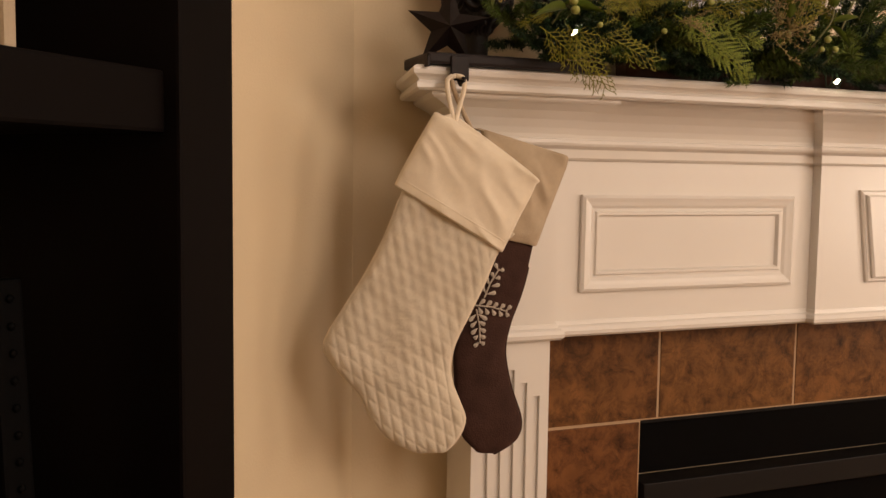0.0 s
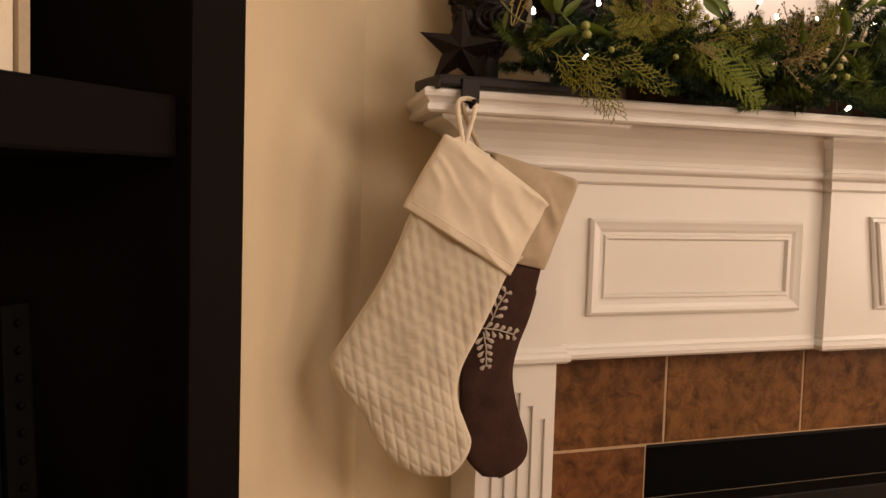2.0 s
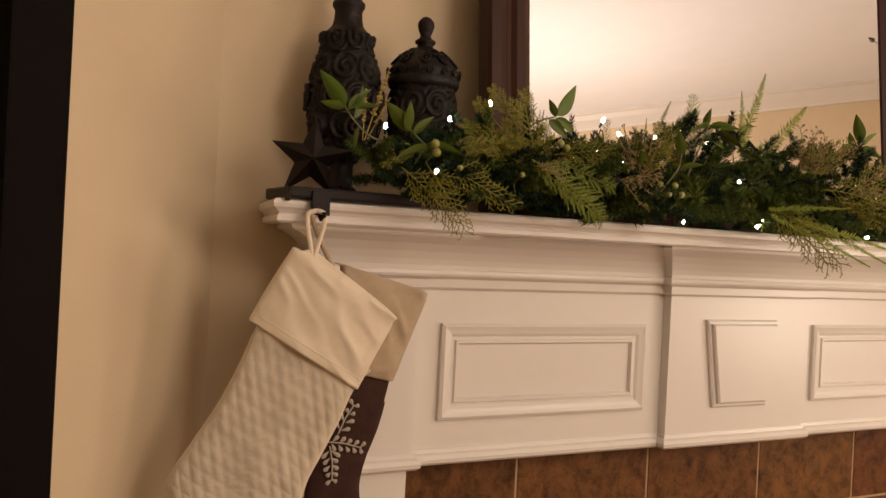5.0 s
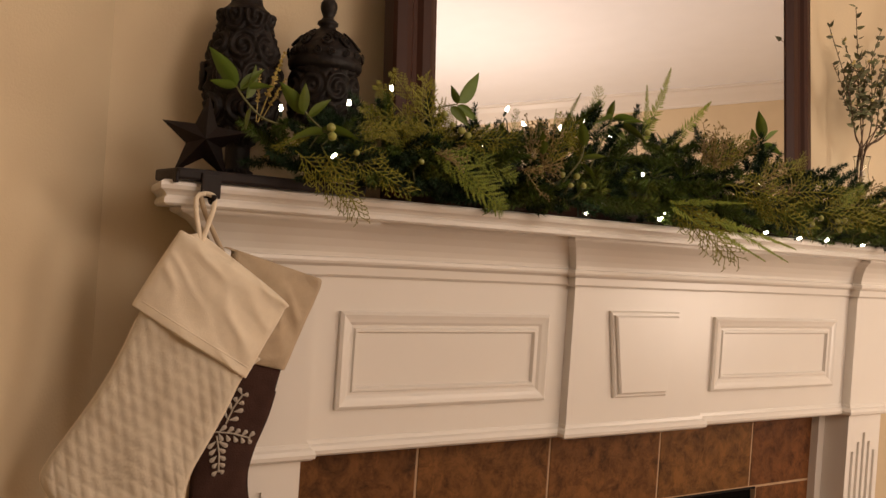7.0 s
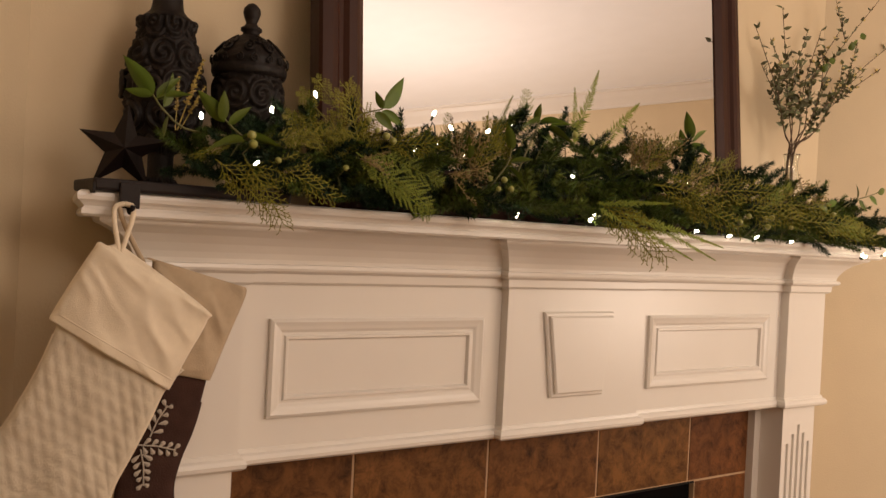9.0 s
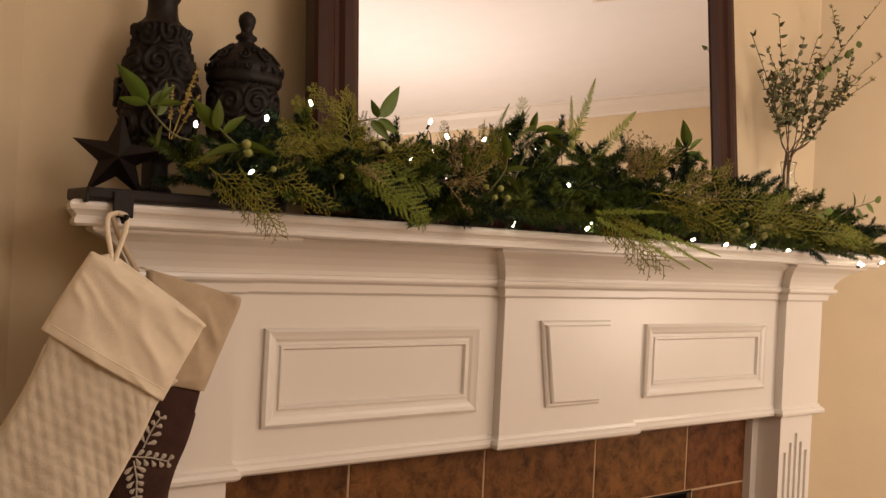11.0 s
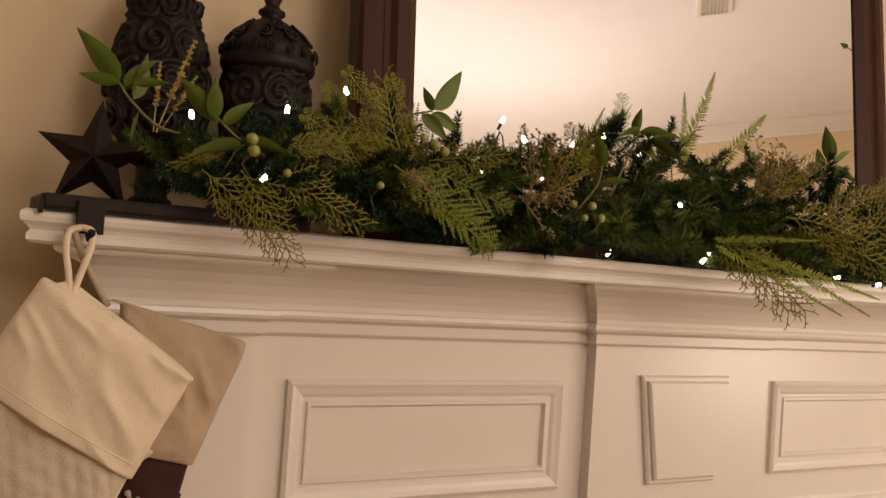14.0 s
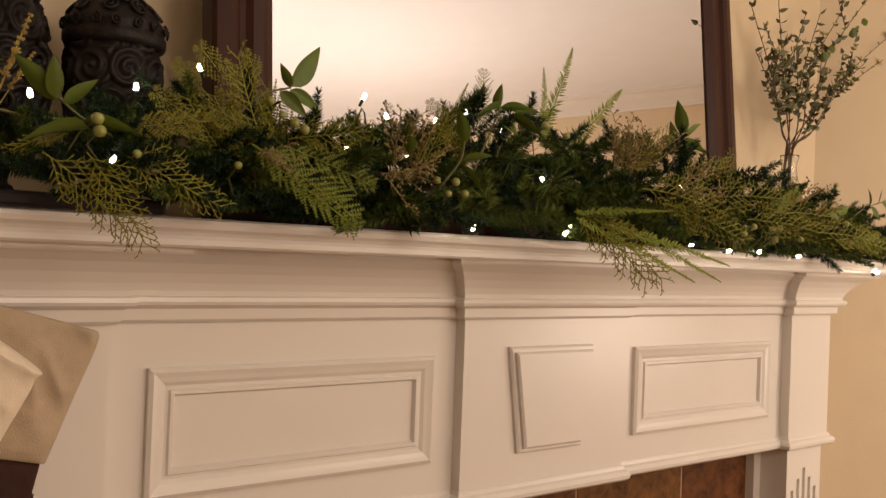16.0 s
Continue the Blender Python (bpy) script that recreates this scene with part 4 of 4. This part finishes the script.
# cedar sprays: (x, y, height over the shelf), way, roll, scale
for p, w, roll, sc in (((-0.168, -0.165, 0.040), (0.72, -0.12, -0.38), 80, 0.70), ((-0.130, -0.175, 0.043), (0.55, -0.15, -0.66), 80, 0.66), ((-0.093, -0.165, 0.047), (0.8, -0.2, -0.3), 60, 0.7), ((-0.130, -0.155, 0.071), (-0.8, -0.2, -0.25), 60, 0.5),
                       ((0.030, -0.145, 0.060), (-0.78, -0.1, 0.50), 85, 0.50), ((0.060, -0.150, 0.055), (-0.62, -0.1, 0.70), 85, 0.55), ((0.077, -0.155, 0.066), (-0.6, -0.2, 0.6), 80, 0.75), ((0.095, -0.165, 0.085), (0.45, -0.3, 0.1), 60, 0.6),
                       ((0.282, -0.165, 0.066), (0.15, -0.3, 0.75), 80, 0.55), ((0.543, -0.185, 0.038), (0.45, -0.65, -0.45), 60, 0.9), ((0.581, -0.185, 0.028), (0.75, -0.45, -0.42), 60, 0.85), ((0.713, -0.165, 0.085), (0.8, -0.3, 0.05), 70, 0.95), ((0.770, -0.165, 0.066), (0.8, -0.35, -0.1), 65, 0.95),
                       ((0.882, -0.165, 0.085), (0.8, -0.3, 0.15), 70, 0.9), ((0.827, -0.145, 0.104), (0.7, -0.1, 0.35), 80, 0.8), ((0.995, -0.165, 0.057), (0.8, -0.4, 0.0), 60, 0.9), ((1.089, -0.155, 0.076), (0.85, -0.3, 0.1), 60, 0.9), ((1.220, -0.165, 0.047), (0.9, -0.3, 0.05), 60, 0.95),
                       ((1.333, -0.155, 0.047), (0.9, -0.25, 0.05), 60, 0.9), ((0.970, -0.120, 0.107), (0.4, 0.0, 0.7), 85, 0.55), ((0.658, -0.155, 0.104), (0.5, -0.2, 0.5), 80, 0.7)):
    ob = sprig("cedar_spray", R.choice(CEDARS), Vector((p[0], p[1], SHELF + p[2])), w, roll, sc, label="yellow-green flat cedar spray")
    if roll >= 80:
        ob.matrix_basis = facing(on_mantel((p[0], p[1], SHELF + p[2])), w, sc)
# feathery ferns
for p, w, roll, sc, me in (((0.043, -0.180, 0.071), (0.74, -0.10, -0.36), 80, 1.0, FERNS[0]), ((0.057, -0.185, 0.056), (0.70, -0.12, -0.42), 75, 0.9, FERNS[1]), ((0.085, -0.175, 0.075), (0.75, -0.2, -0.22), 65, 0.75, FERNS[0]),
                           ((-0.092, -0.150, 0.075), (0.8, -0.1, 0.16), 80, 0.8, PLUMES[2]), ((0.115, -0.120, 0.070), (-0.62, 0.0, 0.66), 85, 1.0, PLUMES[2]), ((0.100, -0.125, 0.060), (-0.75, 0.0, 0.62), 85, 1.0, PLUMES[2]), ((0.135, -0.130, 0.075), (-0.50, 0.0, 0.70), 85, 0.85, PLUMES[2]), ((0.090, -0.135, 0.045), (-0.85, 0.0, 0.48), 85, 1.0, PLUMES[2]), ((0.150, -0.130, 0.060), (-0.66, 0.0, 0.60), 85, 1.0, PLUMES[2]),
                           ((1.052, -0.155, 0.066), (0.7, -0.2, 0.35), 70, 0.8, FERNS[1]), ((1.294, -0.165, 0.033), (0.9, -0.3, 0.05), 60, 0.9, FERNS[0]),
                           ((0.540, -0.120, 0.150), (0.42, 0.0, 0.86), 85, 1.12, PLUMES[0]), ((0.542, -0.120, 0.145), (0.05, 0.0, 1.0), 85, 0.75, PLUMES[0]), ((0.595, -0.120, 0.140), (0.72, 0.0, 0.60), 85, 1.2, PLUMES[1]), ((0.427, -0.110, 0.136), (0.10, 0.0, 1.0), 85, 0.62, PLUMES[3]),
                           ((0.357, -0.165, 0.085), (-0.62, -0.1, 0.62), 70, 0.65, PLUMES[2]), ((0.148, -0.115, 0.079), (0.18, -0.1, 0.8), 70, 0.4, PLUMES[2]), ((0.191, -0.115, 0.069), (0.30, -0.1, 0.8), 70, 0.45, PLUMES[2]),
                           ((0.533, -0.195, 0.024), (0.62, -0.45, -0.34), 30, 1.3, PLUMES[4]), ((0.599, -0.195, 0.019), (0.85, -0.35, -0.20), 30, 1.45, PLUMES[4]), ((0.618, -0.195, 0.019), (0.75, -0.42, -0.36), 30, 1.25, PLUMES[4]), ((0.534, -0.190, 0.033), (0.50, -0.5, 0.05), 40, 0.9, PLUMES[4])):
    ob = sprig("fern_frond", me, Vector((p[0], p[1], SHELF + p[2])), w, roll, sc, label="light green feathery fern frond")
    if roll >= 80:
        ob.matrix_basis = facing(on_mantel((p[0], p[1], SHELF + p[2])), w, sc)
# dark spruce tips that stand up before the mirror
for x, z, w, sc in ((0.150, 0.085, (0.05, 0, 1), 0.62), (0.190, 0.075, (0.25, 0, 1), 0.55), (0.235, 0.080, (-0.35, 0, 1), 0.55), (-0.010, 0.105, (-0.7, 0, 0.6), 0.55), (0.005, 0.090, (-0.85, 0, 0.35), 0.6), (0.300, 0.100, (0.3, 0, 1), 0.5), (0.780, 0.110, (0.4, 0, 1), 0.5), (0.930, 0.095, (0.7, 0, 0.8), 0.55)):
    sprig("spruce_sprig", R.choice(SPRUCE), Vector((x, -0.115, SHELF + z)), w, R.uniform(0, 360), sc)
# dried brown sprigs
for p, w, sc in (((0.245, -0.160, 0.071), (0.1, -0.2, 0.9), 0.9), ((0.273, -0.160, 0.066), (0.25, -0.2, 0.9), 0.85), ((0.216, -0.175, 0.057), (0.6, -0.4, -0.1), 0.8), ((0.658, -0.155, 0.113), (0.35, -0.1, 0.8), 1.0), ((0.714, -0.155, 0.113), (0.5, -0.1, 0.6), 1.0), ((0.685, -0.165, 0.104), (-0.4, -0.2, 0.6), 0.9),
                 ((0.788, -0.165, 0.085), (0.3, -0.3, 0.2), 1.0), ((1.189, -0.120, 0.088), (0.5, -0.1, 0.5), 1.1), ((1.236, -0.120, 0.079), (0.8, -0.1, 0.3), 1.0), ((0.047, -0.185, 0.061), (0.5, -0.4, -0.05), 0.55)):
    sprig("dried_sprig", R.choice(DRIED), Vector((p[0], p[1], SHELF + p[2])), w, R.uniform(0, 360), sc, label="tan dried seed sprig")

SPIKE = spike_mesh(95, 0.095)
for p, w, sc in (((-0.208, -0.120, 0.080), (0.02, 0.0, 1.0), 0.72), ((-0.205, -0.120, 0.080), (0.30, 0.0, 0.95), 1.05), ((-0.200, -0.120, 0.083), (0.42, 0.05, 0.8), 0.70)):
    sprig("flower_spike", SPIKE, Vector((p[0], p[1], SHELF + p[2])), w, 0, sc, label="yellow dried flower spike")
# broad leaves on their twigs: node, then (way, size, roll) for each leaf
LEAVES = [leaf_mesh("leaf", 0.055, 0.0118, 0.35, 0.12, M_LEAF), leaf_mesh("leaf", 0.048, 0.0112, 0.25, -0.06, M_LEAF), leaf_mesh("leaf", 0.058, 0.0108, 0.45, 0.22, M_LEAF)]


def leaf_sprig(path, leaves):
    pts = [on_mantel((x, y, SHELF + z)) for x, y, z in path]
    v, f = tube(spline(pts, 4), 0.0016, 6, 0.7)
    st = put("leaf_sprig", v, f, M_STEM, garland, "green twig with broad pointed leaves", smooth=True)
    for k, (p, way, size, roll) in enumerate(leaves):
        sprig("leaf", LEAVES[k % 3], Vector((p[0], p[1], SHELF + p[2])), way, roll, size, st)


leaf_sprig([(-0.148, -0.150, 0.076), (-0.205, -0.153, 0.078), (-0.235, -0.155, 0.099), (-0.249, -0.155, 0.117)],
           [((-0.249, -0.155, 0.115), (-0.62, -0.1, 0.75), 1.1, 70), ((-0.249, -0.155, 0.115), (-0.9, -0.1, 0.05), 0.75, 60), ((-0.246, -0.155, 0.111), (0.85, -0.1, 0.35), 0.78, -60), ((-0.235, -0.155, 0.102), (0.25, -0.1, 0.9), 0.85, 80), ((-0.229, -0.155, 0.092), (-0.15, -0.25, -0.9), 0.7, 70), ((-0.244, -0.157, 0.113), (0.45, -0.2, 0.6), 0.7, 40)])
leaf_sprig([(-0.083, -0.155, 0.057), (-0.130, -0.157, 0.080), (-0.158, -0.160, 0.102)],
           [((-0.153, -0.160, 0.092), (-0.75, -0.1, 0.75), 1.0, 75), ((-0.147, -0.160, 0.090), (0.75, -0.1, 0.62), 0.85, -75), ((-0.125, -0.165, 0.068), (-0.95, -0.25, -0.12), 1.25, 50), ((-0.130, -0.165, 0.075), (0.9, -0.3, -0.1), 1.0, -50), ((-0.153, -0.160, 0.094), (-0.2, -0.5, 0.8), 0.9, 60)])
leaf_sprig([(0.021, -0.145, 0.085), (0.067, -0.150, 0.132), (0.105, -0.155, 0.147)],
           [((0.105, -0.155, 0.148), (0.62, -0.05, 0.82), 1.15, 75), ((0.105, -0.155, 0.147), (-0.45, -0.05, 0.70), 0.6, 70), ((0.103, -0.155, 0.144), (0.90, -0.1, -0.38), 0.80, 60), ((0.091, -0.155, 0.141), (0.6, -0.35, -0.6), 0.75, 60)])
leaf_sprig([(0.377, -0.155, 0.076), (0.405, -0.157, 0.132), (0.423, -0.160, 0.171)],
           [((0.423, -0.160, 0.169), (-0.90, -0.2, -0.20), 1.05, 55), ((0.423, -0.160, 0.171), (0.95, -0.2, -0.02), 1.0, -50), ((0.419, -0.160, 0.165), (-0.3, -0.3, 0.45), 0.8, 60), ((0.432, -0.165, 0.160), (0.7, -0.4, -0.35), 1.0, -40), ((0.414, -0.165, 0.155), (0.2, -0.6, -0.6), 0.85, 20), ((0.447, -0.160, 0.165), (0.85, -0.1, 0.25), 0.7, -60)])
leaf_sprig([(0.828, -0.120, 0.117), (0.866, -0.118, 0.174), (0.880, -0.118, 0.204)],
           [((0.880, -0.118, 0.198), (-0.30, 0.0, 0.95), 1.05, 80), ((0.883, -0.118, 0.195), (0.85, 0.0, 0.45), 1.1, -75), ((0.880, -0.118, 0.188), (0.65, -0.1, -0.15), 0.85, -60), ((0.861, -0.118, 0.179), (-0.75, 0.0, 0.2), 0.8, 70), ((0.856, -0.118, 0.183), (-0.35, 0.0, 0.85), 0.7, 75), ((0.875, -0.118, 0.188), (0.1, -0.3, -0.8), 0.7, 20)])
leaf_sprig([(0.310, -0.165, 0.047), (0.338, -0.175, 0.085), (0.347, -0.175, 0.113)], [((0.347, -0.175, 0.108), (-0.3, -0.1, 0.9), 0.85, 75), ((0.343, -0.175, 0.089), (0.85, -0.2, 0.1), 0.9, -50), ((0.338, -0.175, 0.080), (0.6, -0.4, -0.6), 0.8, -40), ((0.258, -0.175, 0.085), (-0.2, -0.2, 0.9), 0.7, 70)])
leaf_sprig([(1.184, -0.145, 0.048), (1.278, -0.145, 0.085), (1.343, -0.145, 0.099)], [((1.334, -0.145, 0.096), (0.8, -0.1, 0.2), 0.8, 60), ((1.297, -0.145, 0.090), (0.1, -0.1, 0.8), 0.7, 80), ((1.306, -0.145, 0.090), (0.7, -0.2, -0.3), 0.8, 50)])
leaf_sprig([(1.334, -0.145, 0.057), (1.437, -0.145, 0.109), (1.522, -0.145, 0.132), (1.569, -0.145, 0.146)],
           [((1.559, -0.145, 0.143), (0.9, 0.0, 0.25), 0.8, 70), ((1.503, -0.145, 0.127), (0.3, 0.0, 0.8), 0.7, 80), ((1.465, -0.145, 0.118), (0.25, 0.0, 0.85), 0.65, 80), ((1.522, -0.145, 0.130), (0.75, -0.1, -0.35), 0.75, 60), ((1.475, -0.145, 0.118), (0.6, -0.1, -0.6), 0.7, 60)])

# berries
v, f = lathe([(0.0, -0.0072), (0.0035, -0.0063), (0.0062, -0.0036), (0.0072, 0.0), (0.0062, 0.0036), (0.0035, 0.0063), (0.0012, 0.0070), (0.0, 0.0066)], 14)
berry_me = bpy.data.meshes.new("berry")
berry_me.from_pydata(v, [], f)
for p in berry_me.polygons:
    p.use_smooth = True
berry_me.materials.append(M_BERRY)
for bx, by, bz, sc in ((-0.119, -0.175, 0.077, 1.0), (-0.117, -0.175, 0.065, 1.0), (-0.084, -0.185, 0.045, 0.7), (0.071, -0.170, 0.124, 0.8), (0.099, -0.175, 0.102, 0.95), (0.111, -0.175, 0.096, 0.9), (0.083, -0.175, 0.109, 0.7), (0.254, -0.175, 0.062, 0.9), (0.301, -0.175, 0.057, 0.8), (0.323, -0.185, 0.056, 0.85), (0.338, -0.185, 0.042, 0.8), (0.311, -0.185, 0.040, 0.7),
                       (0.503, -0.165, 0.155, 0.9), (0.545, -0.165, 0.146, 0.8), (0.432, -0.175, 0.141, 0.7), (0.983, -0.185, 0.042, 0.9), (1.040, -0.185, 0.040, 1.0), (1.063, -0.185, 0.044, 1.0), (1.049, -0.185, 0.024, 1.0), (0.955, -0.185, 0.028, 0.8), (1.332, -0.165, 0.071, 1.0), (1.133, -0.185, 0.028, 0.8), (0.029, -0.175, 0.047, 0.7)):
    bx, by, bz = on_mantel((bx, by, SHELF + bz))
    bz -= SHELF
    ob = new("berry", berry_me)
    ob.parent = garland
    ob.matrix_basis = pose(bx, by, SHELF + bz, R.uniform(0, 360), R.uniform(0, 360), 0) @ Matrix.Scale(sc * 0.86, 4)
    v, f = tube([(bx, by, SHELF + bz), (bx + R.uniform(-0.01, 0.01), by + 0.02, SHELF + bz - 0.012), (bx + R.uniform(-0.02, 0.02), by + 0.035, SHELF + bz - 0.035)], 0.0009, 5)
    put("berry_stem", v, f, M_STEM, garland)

# ---- string lights wound through the garland ----
lights = thing("string_lights", (0, 0, 0), "warm white fairy lights on dark green wire", "string lights")
BULBS = [(-0.165, 0.107), (-0.057, 0.130), (0.016, 0.164), (-0.088, 0.046), (0.078, 0.074), (0.237, 0.165), (0.273, 0.145), (0.352, 0.149), (0.407, 0.171), (0.473, 0.152), (0.408, 0.006), (0.598, 0.020), (0.590, 0.010), (0.556, 0.091), (0.652, 0.076), (0.900, 0.008), (1.010, 0.004), (1.107, 0.006), (1.240, 0.004), (1.415, 0.047), (1.427, 0.042), (1.545, -0.014), (1.558, -0.018), (1.654, -0.007), (0.171, 0.052), (0.888, 0.110)]
v, f = lathe([(0.0, 0.007), (0.0016, 0.0065), (0.0026, 0.0045), (0.0029, 0.001), (0.0026, -0.003), (0.0, -0.0035)], 16)
bulb_me = bpy.data.meshes.new("bulb")
bulb_me.from_pydata(v, [], f)
bulb_me.materials.append(M_BULB)
for p in bulb_me.polygons:
    p.use_smooth = True
v, f = lathe([(0.0, -0.014), (0.0022, -0.0135), (0.0024, -0.002), (0.0, -0.002)], 8)
sock_me = bpy.data.meshes.new("bulb_socket")
sock_me.from_pydata(v, [], f)
sock_me.materials.append(M_WIRE)
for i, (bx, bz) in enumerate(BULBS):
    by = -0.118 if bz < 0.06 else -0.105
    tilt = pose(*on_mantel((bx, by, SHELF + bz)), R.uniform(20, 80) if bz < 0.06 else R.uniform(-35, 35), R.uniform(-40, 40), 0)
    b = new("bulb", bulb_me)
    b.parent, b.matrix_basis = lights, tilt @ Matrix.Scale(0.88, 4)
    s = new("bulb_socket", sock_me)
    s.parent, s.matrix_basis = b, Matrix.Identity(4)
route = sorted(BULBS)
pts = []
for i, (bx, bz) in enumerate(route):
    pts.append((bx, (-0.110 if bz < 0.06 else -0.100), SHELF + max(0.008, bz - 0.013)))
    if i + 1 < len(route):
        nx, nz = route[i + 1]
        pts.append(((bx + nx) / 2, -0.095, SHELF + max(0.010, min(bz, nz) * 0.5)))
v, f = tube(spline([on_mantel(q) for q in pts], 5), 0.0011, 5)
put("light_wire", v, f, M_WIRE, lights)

# ---- glass vase with twigs ----
VX, VY = 1.420, 0.055
vase = thing("glass_vase", (VX, VY, SHELF), "clear glass bottle vase on the mantel shelf", "vase")
VH = 0.835
outer = [(0.0, 0.0), (0.036, 0.0), (0.044, 0.004), (0.047, 0.02), (0.048, 0.08), (0.045, 0.13), (0.036, 0.175), (0.026, 0.205), (0.022, 0.225), (0.0225, 0.245), (0.027, 0.262), (0.028, 0.266)]
glass = outer + [(r - 0.0028, z) for r, z in reversed(outer[2:])] + [(0.0, 0.007)]
v, f = lathe([(r * 0.74, z * VH) for r, z in glass], 36)
ob = put("bottle", v, f, M_GLASS, vase, smooth=True)
ob.visible_shadow = False
TWLEAF = [leaf_mesh("small_leaf", 0.014, 0.0042, 0.3, 0.1, M_TWLEAF), leaf_mesh("small_leaf", 0.030, 0.0115, 0.25, 0.1, M_LEAF)]
v, f = lathe([(0.0, -0.003), (0.0025, -0.0015), (0.0028, 0.001), (0.0, 0.0035)], 8)
bud_pieces = (v, f)
twig_group = "twigs in the vase"


def twig(tip, bow, seed, leafy=True, buds=0.25, forks=3):
    """A branching twig from the bottle's foot through its neck to a tip, with small leaves."""
    r = random.Random(seed)
    foot, neck, end = Vector((r.uniform(-0.018, 0.018), r.uniform(-0.018, 0.018), 0.012)), Vector((r.uniform(-0.008, 0.008), r.uniform(-0.008, 0.008), 0.262 * VH)), Vector(tip) * 0.93
    ob = thing("twig", (VX, VY, SHELF), "thin brown twig with small grey-green leaves", "twig", twig_group)
    mid = neck.lerp(end, 0.5) + Vector((bow, 0.01, 0.02))
    line = [Vector(p) for p in spline([foot, neck, neck.lerp(end, 0.22), mid, end], 7)]
    v, f = tube(line, 0.0022, 6, 0.35)
    put("stem", v, f, M_TWIG, ob, smooth=True)
    runs = [line[15:]]
    for k in range(forks):
        i = r.randrange(15, len(line) - 5)
        p, d = line[i], (line[i + 2] - line[i]).normalized()
        d = (d + Vector((r.uniform(-0.9, 0.9), r.uniform(-0.5, 0.3), r.uniform(-0.1, 0.4)))).normalized()
        ln = r.uniform(0.05, 0.12)
        side = [p + d * ln * t + Vector((0, 0, 0.10 * ln * t * t)) for t in (0, 0.25, 0.5, 0.75, 1)]
        v, f = tube(side, 0.0012, 5, 0.5)
        put("side_shoot", v, f, M_TWIG, ob, smooth=True)
        runs.append([q for a, b in zip(side, side[1:]) for q in (a, a.lerp(b, 0.33), a.lerp(b, 0.66))])
    pieces, budp = [], []
    for run in runs:
        for i, p in enumerate(run):
            for s in range(2 if leafy else 1):
                if r.random() < 0.78:
                    d = Vector((r.uniform(-1, 1), r.uniform(-1, 0.6), r.uniform(-0.2, 1))).normalized()
                    m = aim(p, d, r.uniform(0, 360), r.uniform(0.75, 1.45))
                    me = TWLEAF[0]
                    pieces.append(([m @ q.co for q in me.vertices], [tuple(q.vertices) for q in me.polygons]))
            if r.random() < buds and i > len(run) * 0.4:
                m = Matrix.Translation(p + Vector((r.uniform(-0.008, 0.008), r.uniform(-0.008, 0.008), 0.004))) @ Matrix.Scale(r.uniform(0.8, 1.4), 4)
                budp.append(([m @ Vector(q) for q in bud_pieces[0]], bud_pieces[1]))
    v, f = merge(*pieces)
    leaves = put("foliage", v, f, M_TWLEAF, ob, "dense small grey-green foliage")
    tagged(leaves, kind="stuff")
    if budp:
        v, f = merge(*budp)
        tagged(put("blossom", v, f, M_BUD, ob, "pale yellow blossom"), kind="stuff")
    return ob


for k, (tip, bow, buds) in enumerate((((-0.310, -0.09, 0.51), 0.02, 0.15), ((-0.20, -0.03, 0.45), 0.02, 0.1), ((-0.105, -0.02, 0.61), 0.01, 0.1), ((-0.02, -0.04, 0.56), -0.01, 0.2), ((0.06, -0.03, 0.58), 0.0, 0.2), ((0.17, -0.03, 0.62), -0.02, 0.3), ((0.33, -0.06, 0.74), -0.02, 0.6), ((0.43, -0.06, 0.63), -0.01, 0.6), ((0.37, -0.04, 0.53), 0.0, 0.3), ((0.24, -0.05, 0.49), 0.01, 0.2))):
    tw = twig(tip, bow, 300 + k, buds=buds)
    if k in (5, 6):
        for q, way in (((0.62, 0.62), (-0.6, -0.2, 0.8)), ((0.70, 0.70), (0.9, -0.2, 0.4)), ((0.66, 0.66), (-0.9, -0.2, 0.1))):
            base = Vector((0, 0, 0.262 * VH)).lerp(Vector(tip) * 0.93, q[0])
            sprig("large_leaf", TWLEAF[1], base, way, 60, 0.9, tw, local=True)
